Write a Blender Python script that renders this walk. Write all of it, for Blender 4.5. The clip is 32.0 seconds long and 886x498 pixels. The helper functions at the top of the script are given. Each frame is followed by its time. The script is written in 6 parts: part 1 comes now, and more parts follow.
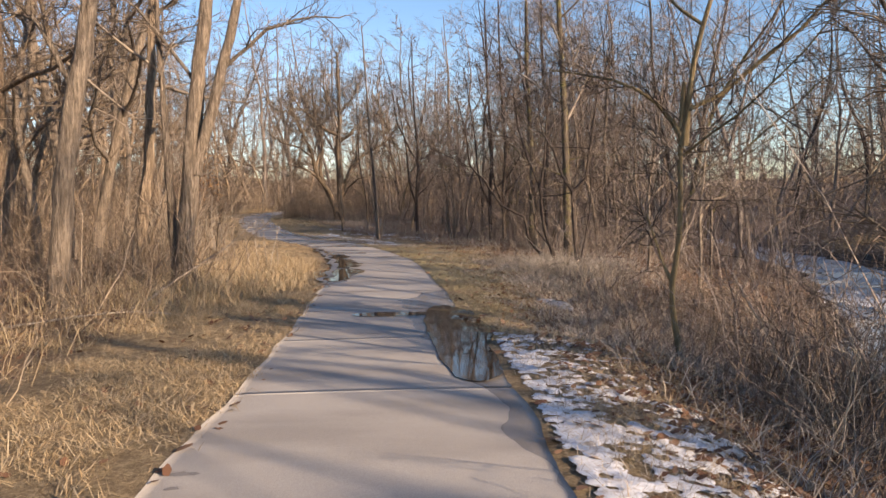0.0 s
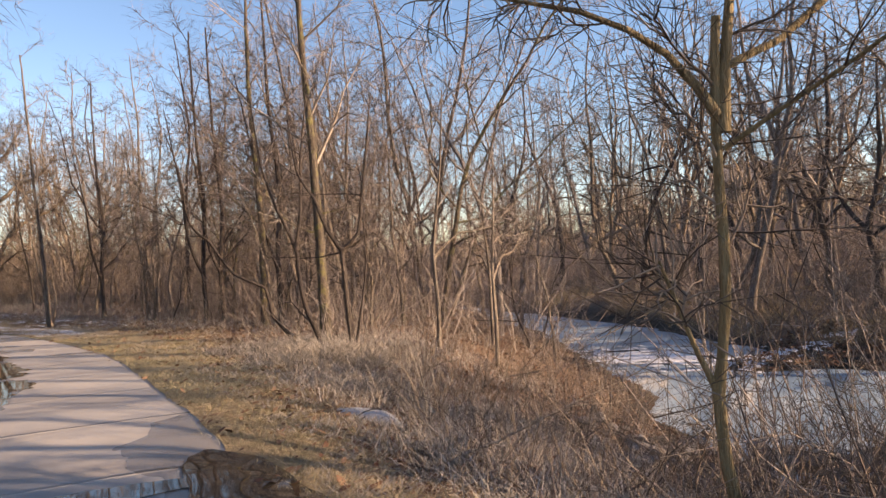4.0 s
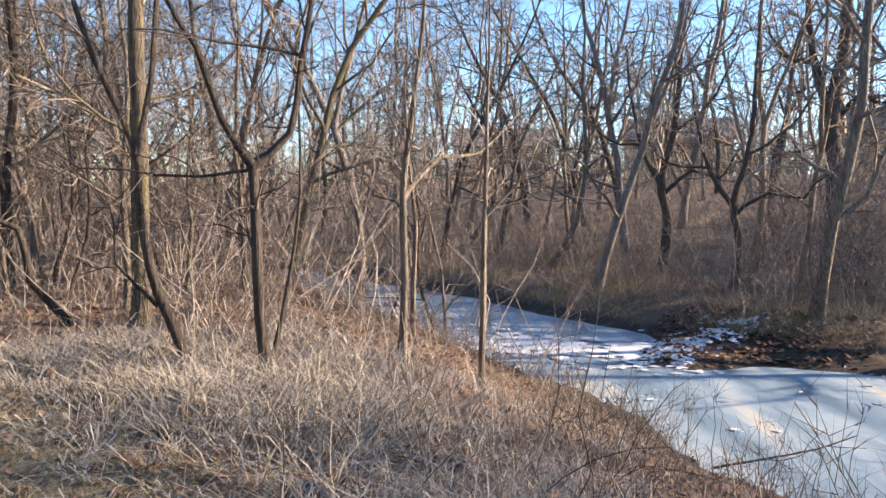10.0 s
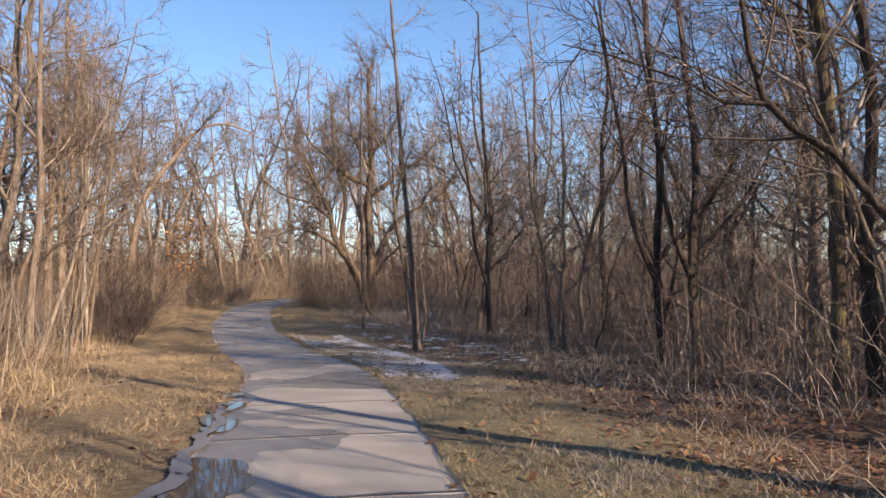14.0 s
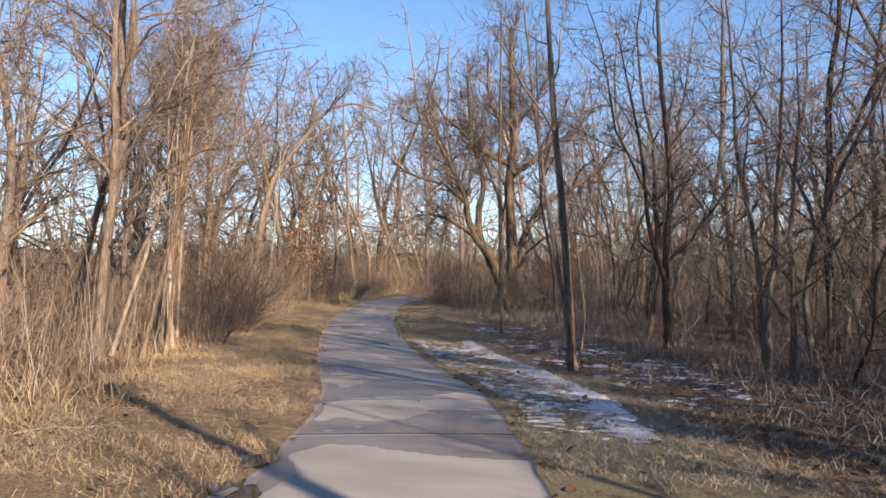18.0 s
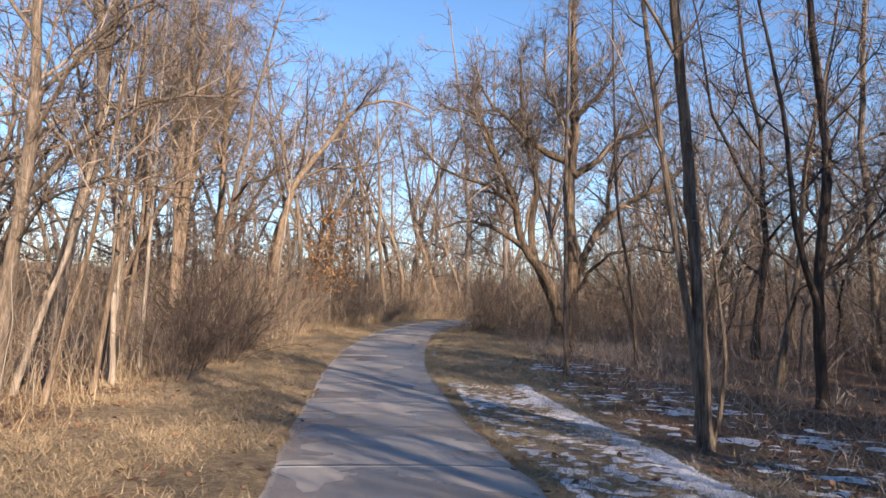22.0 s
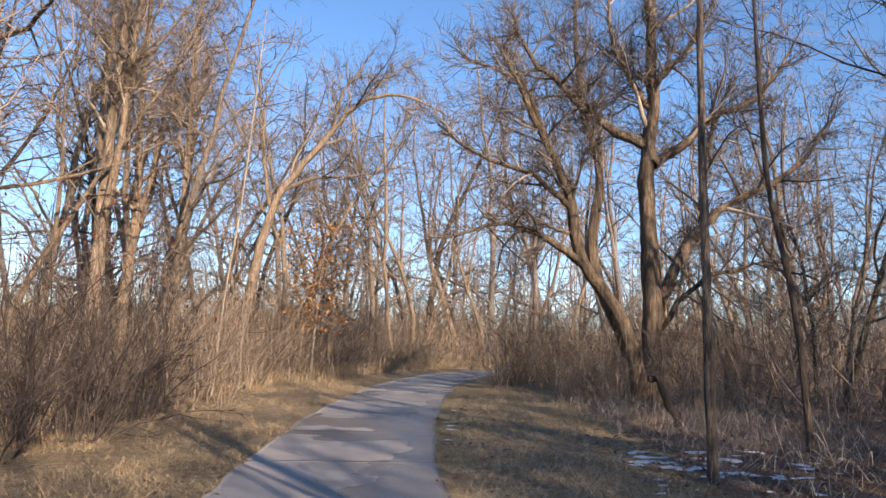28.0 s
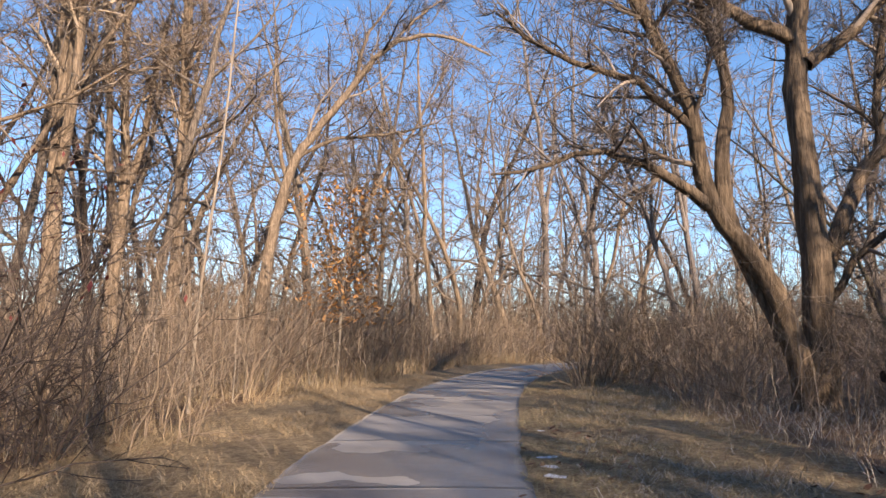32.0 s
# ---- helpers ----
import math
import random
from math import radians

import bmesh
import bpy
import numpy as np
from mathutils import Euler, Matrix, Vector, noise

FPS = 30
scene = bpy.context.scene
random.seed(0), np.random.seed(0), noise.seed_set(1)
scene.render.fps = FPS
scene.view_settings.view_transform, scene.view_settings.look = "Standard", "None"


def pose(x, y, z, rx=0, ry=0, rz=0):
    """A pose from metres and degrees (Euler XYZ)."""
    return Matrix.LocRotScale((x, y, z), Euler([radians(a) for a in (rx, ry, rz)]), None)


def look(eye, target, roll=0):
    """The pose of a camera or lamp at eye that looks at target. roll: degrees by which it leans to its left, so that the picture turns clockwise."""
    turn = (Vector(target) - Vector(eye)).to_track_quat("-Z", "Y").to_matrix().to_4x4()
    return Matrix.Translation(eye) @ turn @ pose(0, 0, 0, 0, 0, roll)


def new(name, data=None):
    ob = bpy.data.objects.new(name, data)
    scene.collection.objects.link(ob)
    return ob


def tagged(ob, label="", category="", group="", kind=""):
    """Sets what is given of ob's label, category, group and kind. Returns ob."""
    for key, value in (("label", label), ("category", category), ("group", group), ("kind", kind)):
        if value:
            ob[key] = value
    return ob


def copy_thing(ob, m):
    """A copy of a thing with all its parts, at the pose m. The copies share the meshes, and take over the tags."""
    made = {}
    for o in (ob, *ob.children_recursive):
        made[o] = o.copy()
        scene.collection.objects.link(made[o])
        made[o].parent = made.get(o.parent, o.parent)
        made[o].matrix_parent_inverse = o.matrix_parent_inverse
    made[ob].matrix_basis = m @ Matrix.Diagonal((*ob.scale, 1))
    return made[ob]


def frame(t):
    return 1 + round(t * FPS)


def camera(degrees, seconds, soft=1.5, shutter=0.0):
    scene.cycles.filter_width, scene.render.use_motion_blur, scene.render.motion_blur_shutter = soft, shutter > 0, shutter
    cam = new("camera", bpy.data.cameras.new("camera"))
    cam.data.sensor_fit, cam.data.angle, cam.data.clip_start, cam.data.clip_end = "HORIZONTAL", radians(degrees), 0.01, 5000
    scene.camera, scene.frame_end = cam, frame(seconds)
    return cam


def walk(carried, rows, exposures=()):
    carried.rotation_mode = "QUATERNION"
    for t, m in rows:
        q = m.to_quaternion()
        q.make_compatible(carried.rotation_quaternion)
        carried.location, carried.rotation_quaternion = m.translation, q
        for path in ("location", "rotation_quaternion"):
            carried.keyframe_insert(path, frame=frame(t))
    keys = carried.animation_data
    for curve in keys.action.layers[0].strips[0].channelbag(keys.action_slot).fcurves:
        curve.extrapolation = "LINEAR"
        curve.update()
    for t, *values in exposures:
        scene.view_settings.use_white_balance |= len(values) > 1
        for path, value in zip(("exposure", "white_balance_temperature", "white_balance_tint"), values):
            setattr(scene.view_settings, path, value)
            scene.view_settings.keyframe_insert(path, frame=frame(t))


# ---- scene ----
cam = camera(61.9, 32.0)
PATH = [
    (0.0, 0.000, -0.000, 1.545, 86.89, 0.73, -0.00),
    (0.5, -0.100, 0.478, 1.532, 86.64, 0.80, -1.59),
    (1.0, -0.264, 1.028, 1.519, 86.81, 1.06, -4.01),
    (1.5, -0.355, 1.640, 1.510, 87.57, 1.31, -7.21),
    (2.0, -0.458, 2.303, 1.482, 88.90, 1.78, -10.59),
    (2.5, -0.493, 2.944, 1.444, 90.21, 2.05, -14.00),
    (4.5, -0.682, 5.617, 1.510, 91.55, 3.68, -26.94),
    (5.0, -0.746, 6.278, 1.517, 90.86, 3.94, -31.31),
    (5.5, -0.809, 6.922, 1.512, 89.64, 3.59, -36.58),
    (6.0, -0.787, 7.567, 1.512, 88.31, 3.02, -42.05),
    (6.5, -0.771, 8.211, 1.501, 87.02, 2.25, -46.86),
    (7.0, -0.718, 8.852, 1.483, 85.97, 1.52, -51.04),
    (7.5, -0.739, 9.505, 1.479, 84.85, 0.85, -53.86),
    (8.0, -0.667, 10.164, 1.471, 84.75, 0.85, -55.51),
    (8.5, -0.605, 10.859, 1.468, 85.10, 0.85, -55.38),
    (9.0, -0.529, 11.527, 1.473, 85.41, 0.47, -53.84),
    (9.5, -0.450, 12.234, 1.501, 86.96, -0.42, -50.84),
    (10.0, -0.411, 12.923, 1.540, 87.31, -1.09, -45.85),
    (10.5, -0.439, 13.583, 1.582, 87.30, -1.09, -34.54),
    (11.0, -0.486, 14.265, 1.573, 87.56, -1.14, -21.16),
    (11.5, -0.527, 14.909, 1.556, 89.02, -0.90, -11.04),
    (12.0, -0.600, 15.594, 1.579, 91.28, -0.12, -5.64),
    (12.5, -0.625, 16.309, 1.547, 92.32, 0.37, -1.62),
    (13.0, -0.736, 17.007, 1.522, 92.91, 0.66, 1.42),
    (13.5, -0.855, 17.713, 1.532, 93.41, 0.73, 3.20),
    (14.0, -1.014, 18.414, 1.533, 93.50, 0.96, 4.68),
    (14.5, -1.106, 19.094, 1.508, 93.40, 0.94, 6.01),
    (16.5, -1.469, 21.780, 1.510, 93.38, 0.35, 11.29),
    (17.0, -1.593, 22.459, 1.519, 93.53, 0.17, 12.80),
    (17.5, -1.740, 23.124, 1.519, 93.50, 0.13, 14.38),
    (18.0, -1.891, 23.799, 1.514, 93.39, -0.21, 15.70),
    (18.5, -2.064, 24.473, 1.500, 93.37, -0.41, 16.55),
    (19.0, -2.243, 25.167, 1.495, 93.59, -0.90, 16.98),
    (19.5, -2.474, 25.847, 1.475, 93.74, -1.30, 17.29),
    (20.0, -2.648, 26.542, 1.449, 93.96, -1.65, 17.47),
    (20.5, -2.848, 27.211, 1.435, 94.04, -1.86, 17.84),
    (21.0, -3.055, 27.873, 1.446, 94.28, -2.05, 18.12),
    (21.5, -3.304, 28.513, 1.454, 94.71, -1.95, 18.51),
    (22.0, -3.527, 29.167, 1.474, 95.32, -1.64, 18.73),
    (22.5, -3.727, 29.815, 1.492, 96.10, -1.20, 18.97),
    (23.0, -3.988, 30.502, 1.490, 96.76, -0.71, 19.12),
    (23.5, -4.253, 31.181, 1.501, 97.40, -0.28, 19.32),
    (24.0, -4.507, 31.831, 1.481, 97.82, -0.04, 19.70),
    (24.5, -4.763, 32.467, 1.464, 98.26, -0.76, 20.02),
    (26.5, -5.678, 34.948, 1.424, 99.35, -1.83, 20.71),
    (27.0, -5.876, 35.557, 1.407, 98.99, -1.86, 20.45),
    (27.5, -6.025, 36.189, 1.400, 98.85, -1.98, 19.99),
    (28.0, -6.210, 36.800, 1.435, 99.12, -2.20, 20.08),
    (28.5, -6.440, 37.402, 1.453, 99.27, -2.28, 20.64),
    (29.0, -6.737, 37.990, 1.473, 99.06, -2.17, 21.71),
    (29.5, -7.070, 38.582, 1.498, 98.31, -2.05, 22.78),
    (30.0, -7.373, 39.186, 1.499, 97.66, -1.78, 23.53),
    (30.5, -7.689, 39.787, 1.477, 97.47, -1.58, 24.07),
    (31.0, -7.938, 40.428, 1.448, 97.79, -1.38, 24.23),
    (31.5, -8.189, 41.057, 1.469, 98.44, -1.31, 24.05),
    (32.0, -8.495, 41.636, 1.501, 98.52, -0.63, 23.34),
]
EXPOSURES = [(0.0, 0.98, 6600, 18), (2.0, 1.14, 7350, 25), (3.0, 1.16, 7350, 24), (5.5, 1.5, 7000, 22), (8.0, 1.8, 6400, 16), (9.5, 1.8, 6250, 14), (11.0, 1.8, 5950, 14), (12.0, 1.34, 6400, 18), (13.0, 1.03, 6200, 18), (14.0, 0.98, 6250, 19), (20.0, 1.06, 6050, 18), (28.0, 1.06, 5950, 17), (32.0, 1.06, 6100, 18)]
walk(cam, [(t, pose(*p)) for t, *p in PATH], EXPOSURES)

# ---- world, sun, exposure ----
SUN_AZ, SUN_EL = -39.0, 21.0        # degrees, counted from +x towards +y
world = bpy.data.worlds.new("world")
scene.world = world
world.use_nodes = True
wn = world.node_tree
sky = wn.nodes.new("ShaderNodeTexSky")
sky.sky_type = 'NISHITA'
sky.sun_disc = False
sky.sun_elevation = radians(SUN_EL)
sky.sun_rotation = radians(90.0 - SUN_AZ)
sky.air_density, sky.dust_density, sky.ozone_density = 1.0, 0.1, 1.6
tone = wn.nodes.new("ShaderNodeHueSaturation")
tone.inputs["Saturation"].default_value = 1.15
wn.links.new(sky.outputs[0], tone.inputs["Color"])
wn.links.new(tone.outputs[0], wn.nodes["Background"].inputs[0])
wn.nodes["Background"].inputs[1].default_value = 0.103
sun_data = bpy.data.lights.new("sun", 'SUN')
sun_data.energy, sun_data.angle, sun_data.color = 5.0, radians(0.6), (1.0, 0.77, 0.52)
sun = new("sun", sun_data)
to_sun = Vector((math.cos(radians(SUN_AZ)) * math.cos(radians(SUN_EL)), math.sin(radians(SUN_AZ)) * math.cos(radians(SUN_EL)), math.sin(radians(SUN_EL))))
sun.matrix_world = look(to_sun * 60, (0, 0, 0))

# ---- numeric helpers ----
RNG = np.random.default_rng(7)


def vnoise(x, y, seed=0):
    """Smooth value noise in the plane, -1 to 1."""
    xi, yi = np.floor(x), np.floor(y)
    fx, fy = x - xi, y - yi
    fx, fy = fx * fx * (3 - 2 * fx), fy * fy * (3 - 2 * fy)

    def corner(i, j):
        n = np.sin((xi + i) * 127.1 + (yi + j) * 311.7 + seed * 74.7) * 43758.5453
        return (n - np.floor(n)) * 2 - 1
    a = corner(0, 0) * (1 - fx) + corner(1, 0) * fx
    b = corner(0, 1) * (1 - fx) + corner(1, 1) * fx
    return a * (1 - fy) + b * fy


def fbm(x, y, seed=0, octaves=4):
    total, amp = 0.0, 0.5
    for k in range(octaves):
        total = total + amp * vnoise(x * 2.03 ** k + 17 * k, y * 2.03 ** k - 9 * k, seed + k)
        amp *= 0.5
    return total


def smooth(a, b, v):
    s = np.clip((v - a) / (b - a), 0, 1)
    return s * s * (3 - 2 * s)


# ---- plan: footpath, stream, heights ----
CENTRE = [(0.6, -40), (0.0, -24), (-0.35, -10), (-0.45, -3), (-0.5, 4), (-0.75, 8.7), (-1.2, 14), (-2.0, 21.3), (-2.7, 24.7), (-3.75, 29), (-5.35, 34),
          (-8.2, 40), (-11.3, 47), (-13.65, 54), (-15.2, 60), (-15.9, 66), (-15.2, 71), (-12.6, 75.5), (-8, 78.5), (0, 81), (12, 83), (30, 84)]
HALF = 1.2


def catmull(points, step):
    p = np.array(points, float)
    out = []
    for i in range(len(p) - 1):
        a, b, c, d = p[max(i - 1, 0)], p[i], p[i + 1], p[min(i + 2, len(p) - 1)]
        n = max(2, int(np.linalg.norm(c - b) / step))
        for k in range(n):
            t = k / n
            out.append(0.5 * ((2 * b) + (c - a) * t + (2 * a - 5 * b + 4 * c - d) * t * t + (3 * b - a - 3 * c + d) * t ** 3))
    out.append(p[-1])
    return np.array(out)


LINE = catmull(CENTRE, 0.1)
_seg = np.r_[0, np.cumsum(np.linalg.norm(np.diff(LINE, axis=0), axis=1))]
S_LINE = np.arange(0, _seg[-1], 0.1)
LINE = np.stack([np.interp(S_LINE, _seg, LINE[:, k]) for k in (0, 1)], -1)
TANG = np.gradient(LINE, axis=0)
TANG /= np.linalg.norm(TANG, axis=1)[:, None]
SIDE = np.stack([TANG[:, 1], -TANG[:, 0]], -1)     # to the right of the way walked
COARSE = LINE[::5]


def along(x, y):
    """Signed distance from the path's middle line (right positive) and the length along it."""
    x, y = np.atleast_1d(np.asarray(x, float)), np.atleast_1d(np.asarray(y, float))
    lat, arc = np.empty(x.shape), np.empty(x.shape)
    fx, fy, fl, fa = x.ravel(), y.ravel(), lat.ravel(), arc.ravel()
    for s in range(0, len(fx), 4000):
        px, py = fx[s:s + 4000], fy[s:s + 4000]
        k = np.argmin((px[:, None] - COARSE[None, :, 0]) ** 2 + (py[:, None] - COARSE[None, :, 1]) ** 2, axis=1) * 5
        dx, dy = px - LINE[k, 0], py - LINE[k, 1]
        t = dx * TANG[k, 0] + dy * TANG[k, 1]
        side = dx * SIDE[k, 0] + dy * SIDE[k, 1]
        fl[s:s + 4000] = np.where(np.abs(t) < 1.0, side, np.sign(side) * np.hypot(dx, dy))
        fa[s:s + 4000] = S_LINE[k] + t
    return lat, arc


STREAM = [((6.9, 4.0, 0.7), (7.3, 9.0, 0.9)), ((7.3, 9.0, 0.9), (8.4, 12.6, 1.1)), ((8.4, 12.6, 1.1), (13.4, 15.6, 4.1)), ((13.4, 15.6, 4.1), (22, 6, 3.6)), ((22, 6, 3.6), (36, -3, 3.5)),
          ((13.4, 15.6, 4.1), (15.4, 23, 2.8)), ((15.4, 23, 2.8), (19.5, 34, 2.4)), ((19.5, 34, 2.4), (21.5, 46, 2.2)), ((21.5, 46, 2.2), (25, 75, 2.2)), ((25, 75, 2.2), (40, 110, 2.2))]
WATER = -1.8


def stream(x, y):
    """Distance to the edge of the ice, negative on it."""
    best = np.full(np.shape(x), 1e9)
    for (ax, ay, ar), (bx, by, br) in STREAM:
        ux, uy = bx - ax, by - ay
        t = np.clip(((x - ax) * ux + (y - ay) * uy) / (ux * ux + uy * uy), 0, 1)
        best = np.minimum(best, np.hypot(x - ax - t * ux, y - ay - t * uy) - ar - t * (br - ar))
    return best + 0.35 * vnoise(x * 0.8, y * 0.8, 3) + 0.12 * vnoise(x * 2.7, y * 2.7, 5)


def height(x, y, fine=True):
    x, y = np.asarray(x, float), np.asarray(y, float)
    base = np.interp(y, [40, 45, 50, 55, 66, 76, 120, 400], [0, .2, .5, .75, 1.2, 1.6, 2.6, 4.0])
    d = stream(x, y)
    east = x - 20 - np.clip(y - 15, 0, 60) * 0.13
    hill = np.interp(east, [-4, 0, 8, 20, 45, 60, 120, 500], [-1.5, -1.15, -0.1, 2.0, 5.6, 6.2, 7.0, 8])
    far = smooth(-1.5, 1.5, east)
    run = np.interp(y, [8, 12, 16, 20], [5.5, 7.5, 7.5, 6.0])
    near = base + (WATER - 0.04 - base) * (1 - smooth(-0.3, run, d) ** 0.8)
    beyond = hill + (WATER - 0.04 - hill) * (1 - smooth(-0.2, 1.0, d))
    z = near * (1 - far) + beyond * far
    away = np.hypot(x + 5, y - 35)
    z = z + np.interp(away, [70, 100, 160, 300], [0, 1.5, 6.5, 12.0]) * smooth(6, 16, d) * np.where(east > 20, 0.4, 1.0) * (0.8 + 0.7 * fbm(x * 0.035, y * 0.035, 9, 3))
    z = np.where(d < 0, WATER - 0.04 - 0.25 * np.clip(-d, 0, 1), z)
    isle = 0.48 * np.exp(-(((x - 16.6) / 2.3) ** 2 + ((y - 20.9) / 1.8) ** 2)) + 0.32 * np.exp(-(((x - 18.2) / 1.2) ** 2 + ((y - 18.6) / 0.8) ** 2))
    z = z + np.where(d < 2, isle, 0)
    if fine:
        z = z + 0.10 * fbm(x * 0.25, y * 0.25, 11, 3) * smooth(1.5, 6, np.abs(x + 4)) + 0.035 * fbm(x * 1.4, y * 1.4, 21, 3)
    return z


def ground_z(x, y):
    """The height of the ground sheet, with the bed of the path pressed in."""
    z = height(x, y)
    lat, _ = along(x, y)
    lat = lat.reshape(np.shape(x))
    flat = height(x, y, False)
    w = smooth(HALF - 0.1, HALF + 1.6, np.abs(lat))
    z = flat * (1 - w) + z * w
    return z - 0.07 * (1 - smooth(HALF - 0.34, HALF - 0.02, np.abs(lat)))


def gz(x, y):
    return float(ground_z(np.array([x], float), np.array([y], float))[0])


# ---- mesh helpers ----
def mesh_from(name, verts, faces, smooth_shade=True):
    """A mesh from arrays; faces is (n, 3) or (n, 4), or a list of such arrays."""
    me = bpy.data.meshes.new(name)
    verts = np.asarray(verts, np.float32)
    sets = [np.asarray(f, np.int32) for f in (faces if isinstance(faces, list) else [faces])]
    loops = np.concatenate([f.ravel() for f in sets])
    totals = np.concatenate([np.full(len(f), f.shape[1], np.int32) for f in sets])
    me.vertices.add(len(verts))
    me.vertices.foreach_set("co", verts.ravel())
    me.loops.add(len(loops))
    me.loops.foreach_set("vertex_index", loops)
    me.polygons.add(len(totals))
    me.polygons.foreach_set("loop_start", np.r_[0, np.cumsum(totals)[:-1]].astype(np.int32))
    me.polygons.foreach_set("loop_total", totals)
    me.polygons.foreach_set("use_smooth", np.full(len(totals), smooth_shade, dtype=bool))
    me.update(calc_edges=True)
    return me


def part(name, me, material, parent=None, label=""):
    ob = new(name, me)
    me.materials.clear()
    me.materials.append(material)
    ob.parent = parent
    return tagged(ob, label)


def from_bm(name, bm, material, parent=None, label=""):
    me = bpy.data.meshes.new(name)
    bm.to_mesh(me)
    bm.free()
    return part(name, me, material, parent, label)


def tubes(polys, sides, ridge=0.0):
    """Tapered tubes round polylines [(points, radii)], as arrays."""
    vs, fs, base = [], [], 0
    ang = np.arange(sides) * 2 * math.pi / sides
    ca, sa = np.cos(ang)[None, :, None], np.sin(ang)[None, :, None]
    ring = np.arange(sides)
    nxt = (ring + 1) % sides
    for pts, rad in polys:
        pts, rad = np.asarray(pts, float), np.asarray(rad, float)
        n = len(pts)
        t = np.gradient(pts, axis=0)
        t /= np.linalg.norm(t, axis=1)[:, None] + 1e-9
        ref = np.array([1.0, 0.13, 0.0]) if abs(t[0, 2]) > 0.6 else np.array([0.1, 0.1, 1.0])
        u = np.cross(t, ref)
        u /= np.linalg.norm(u, axis=1)[:, None] + 1e-9
        v = np.cross(t, u)
        swell = np.ones((n, sides, 1))
        if ridge:
            q = np.random.default_rng(n * 31 + sides)
            column = q.normal(0, ridge, (1, sides))
            rows_ = q.normal(0, ridge * 0.8, (n, sides))
            swell = (1 + column + rows_)[:, :, None]
        vs.append((pts[:, None] + rad[:, None, None] * swell * (u[:, None] * ca + v[:, None] * sa)).reshape(-1, 3))
        k = base + np.arange(n - 1)[:, None] * sides
        fs.append(np.stack([k + ring, k + nxt, k + sides + nxt, k + sides + ring], -1).reshape(-1, 4))
        base += n * sides
    return np.concatenate(vs), np.concatenate(fs)


def bend(rng, p, d, length, r0, r1, n, wander, up):
    """A wandering polyline from p along d."""
    pts, d = [np.array(p, float)], np.array(d, float)
    for _ in range(n):
        d = d + rng.normal(0, wander, 3) + np.array([0, 0, up])
        d /= np.linalg.norm(d)
        pts.append(pts[-1] + d * length / n)
    return np.array(pts), np.linspace(r0, r1, n + 1)


def along_poly(poly, s):
    pts, rad = poly
    f = s * (len(pts) - 1)
    i = min(int(f), len(pts) - 2)
    d = pts[i + 1] - pts[i]
    return pts[i] + d * (f - i), d / (np.linalg.norm(d) + 1e-9), rad[i] + (rad[i + 1] - rad[i]) * (f - i)


def offshoot(rng, d, angle, turn):
    """A direction at that angle from d."""
    ref = np.array([0.0, 0.0, 1.0]) if abs(d[2]) < 0.9 else np.array([1.0, 0, 0])
    u = np.cross(d, ref)
    u /= np.linalg.norm(u)
    v = np.cross(d, u)
    return d * math.cos(angle) + (u * math.cos(turn) + v * math.sin(turn)) * math.sin(angle)


def sprout(rng, poly, count, start, length, angle=(0.5, 1.0), n=4, wander=0.16, up=0.06, ratio=0.5, thin=0.004, phase=0.0, cap=0.5):
    """Side branches of a limb, shorter towards its end."""
    out = []
    for k in range(count):
        s = start + (1 - start) * (k + rng.uniform(0.1, 0.9)) / count
        p, d, r = along_poly(poly, min(s, 0.985))
        turn = phase + k * 2.4 + rng.uniform(-0.6, 0.6)
        e = offshoot(rng, d, rng.uniform(*angle), turn)
        ln = length * (1.05 - 0.6 * s) * rng.uniform(0.6, 1.25)
        out.append(bend(rng, p, e, ln, max(thin, min(cap, r * ratio)), thin * 0.7, n, wander, up))
    return out


def segments(polys):
    """All pieces of the polylines: start, step, radius."""
    a = np.concatenate([p[:-1] for p, _ in polys])
    b = np.concatenate([p[1:] for p, _ in polys])
    r = np.concatenate([r[1:] for _, r in polys])
    return a, b - a, r


def twig_rods(rng, start, step, radius, per_metre, length, thin, angle=(0.35, 1.1), up=0.15, most=0.5):
    """Straight thin twigs that leave the given pieces: start, step, radius."""
    ln = np.linalg.norm(step, axis=1)
    k = np.repeat(np.arange(len(ln)), rng.poisson(ln * per_metre))
    d = step[k] / (ln[k][:, None] + 1e-9)
    p = start[k] + step[k] * rng.uniform(0, 1, (len(k), 1))
    n = rng.normal(0, 1, (len(k), 3))
    n -= d * (n * d).sum(1)[:, None]
    n /= np.linalg.norm(n, axis=1)[:, None] + 1e-9
    a = rng.uniform(*angle, (len(k), 1))
    e = d * np.cos(a) + n * np.sin(a) + np.array([0, 0, up])
    e /= np.linalg.norm(e, axis=1)[:, None]
    size = length * rng.uniform(0.4, 1.3, (len(k), 1))
    return p, e * size, np.maximum(0.65 * thin, np.minimum(radius[k] * most, thin * rng.uniform(0.7, 1.4, len(k))))


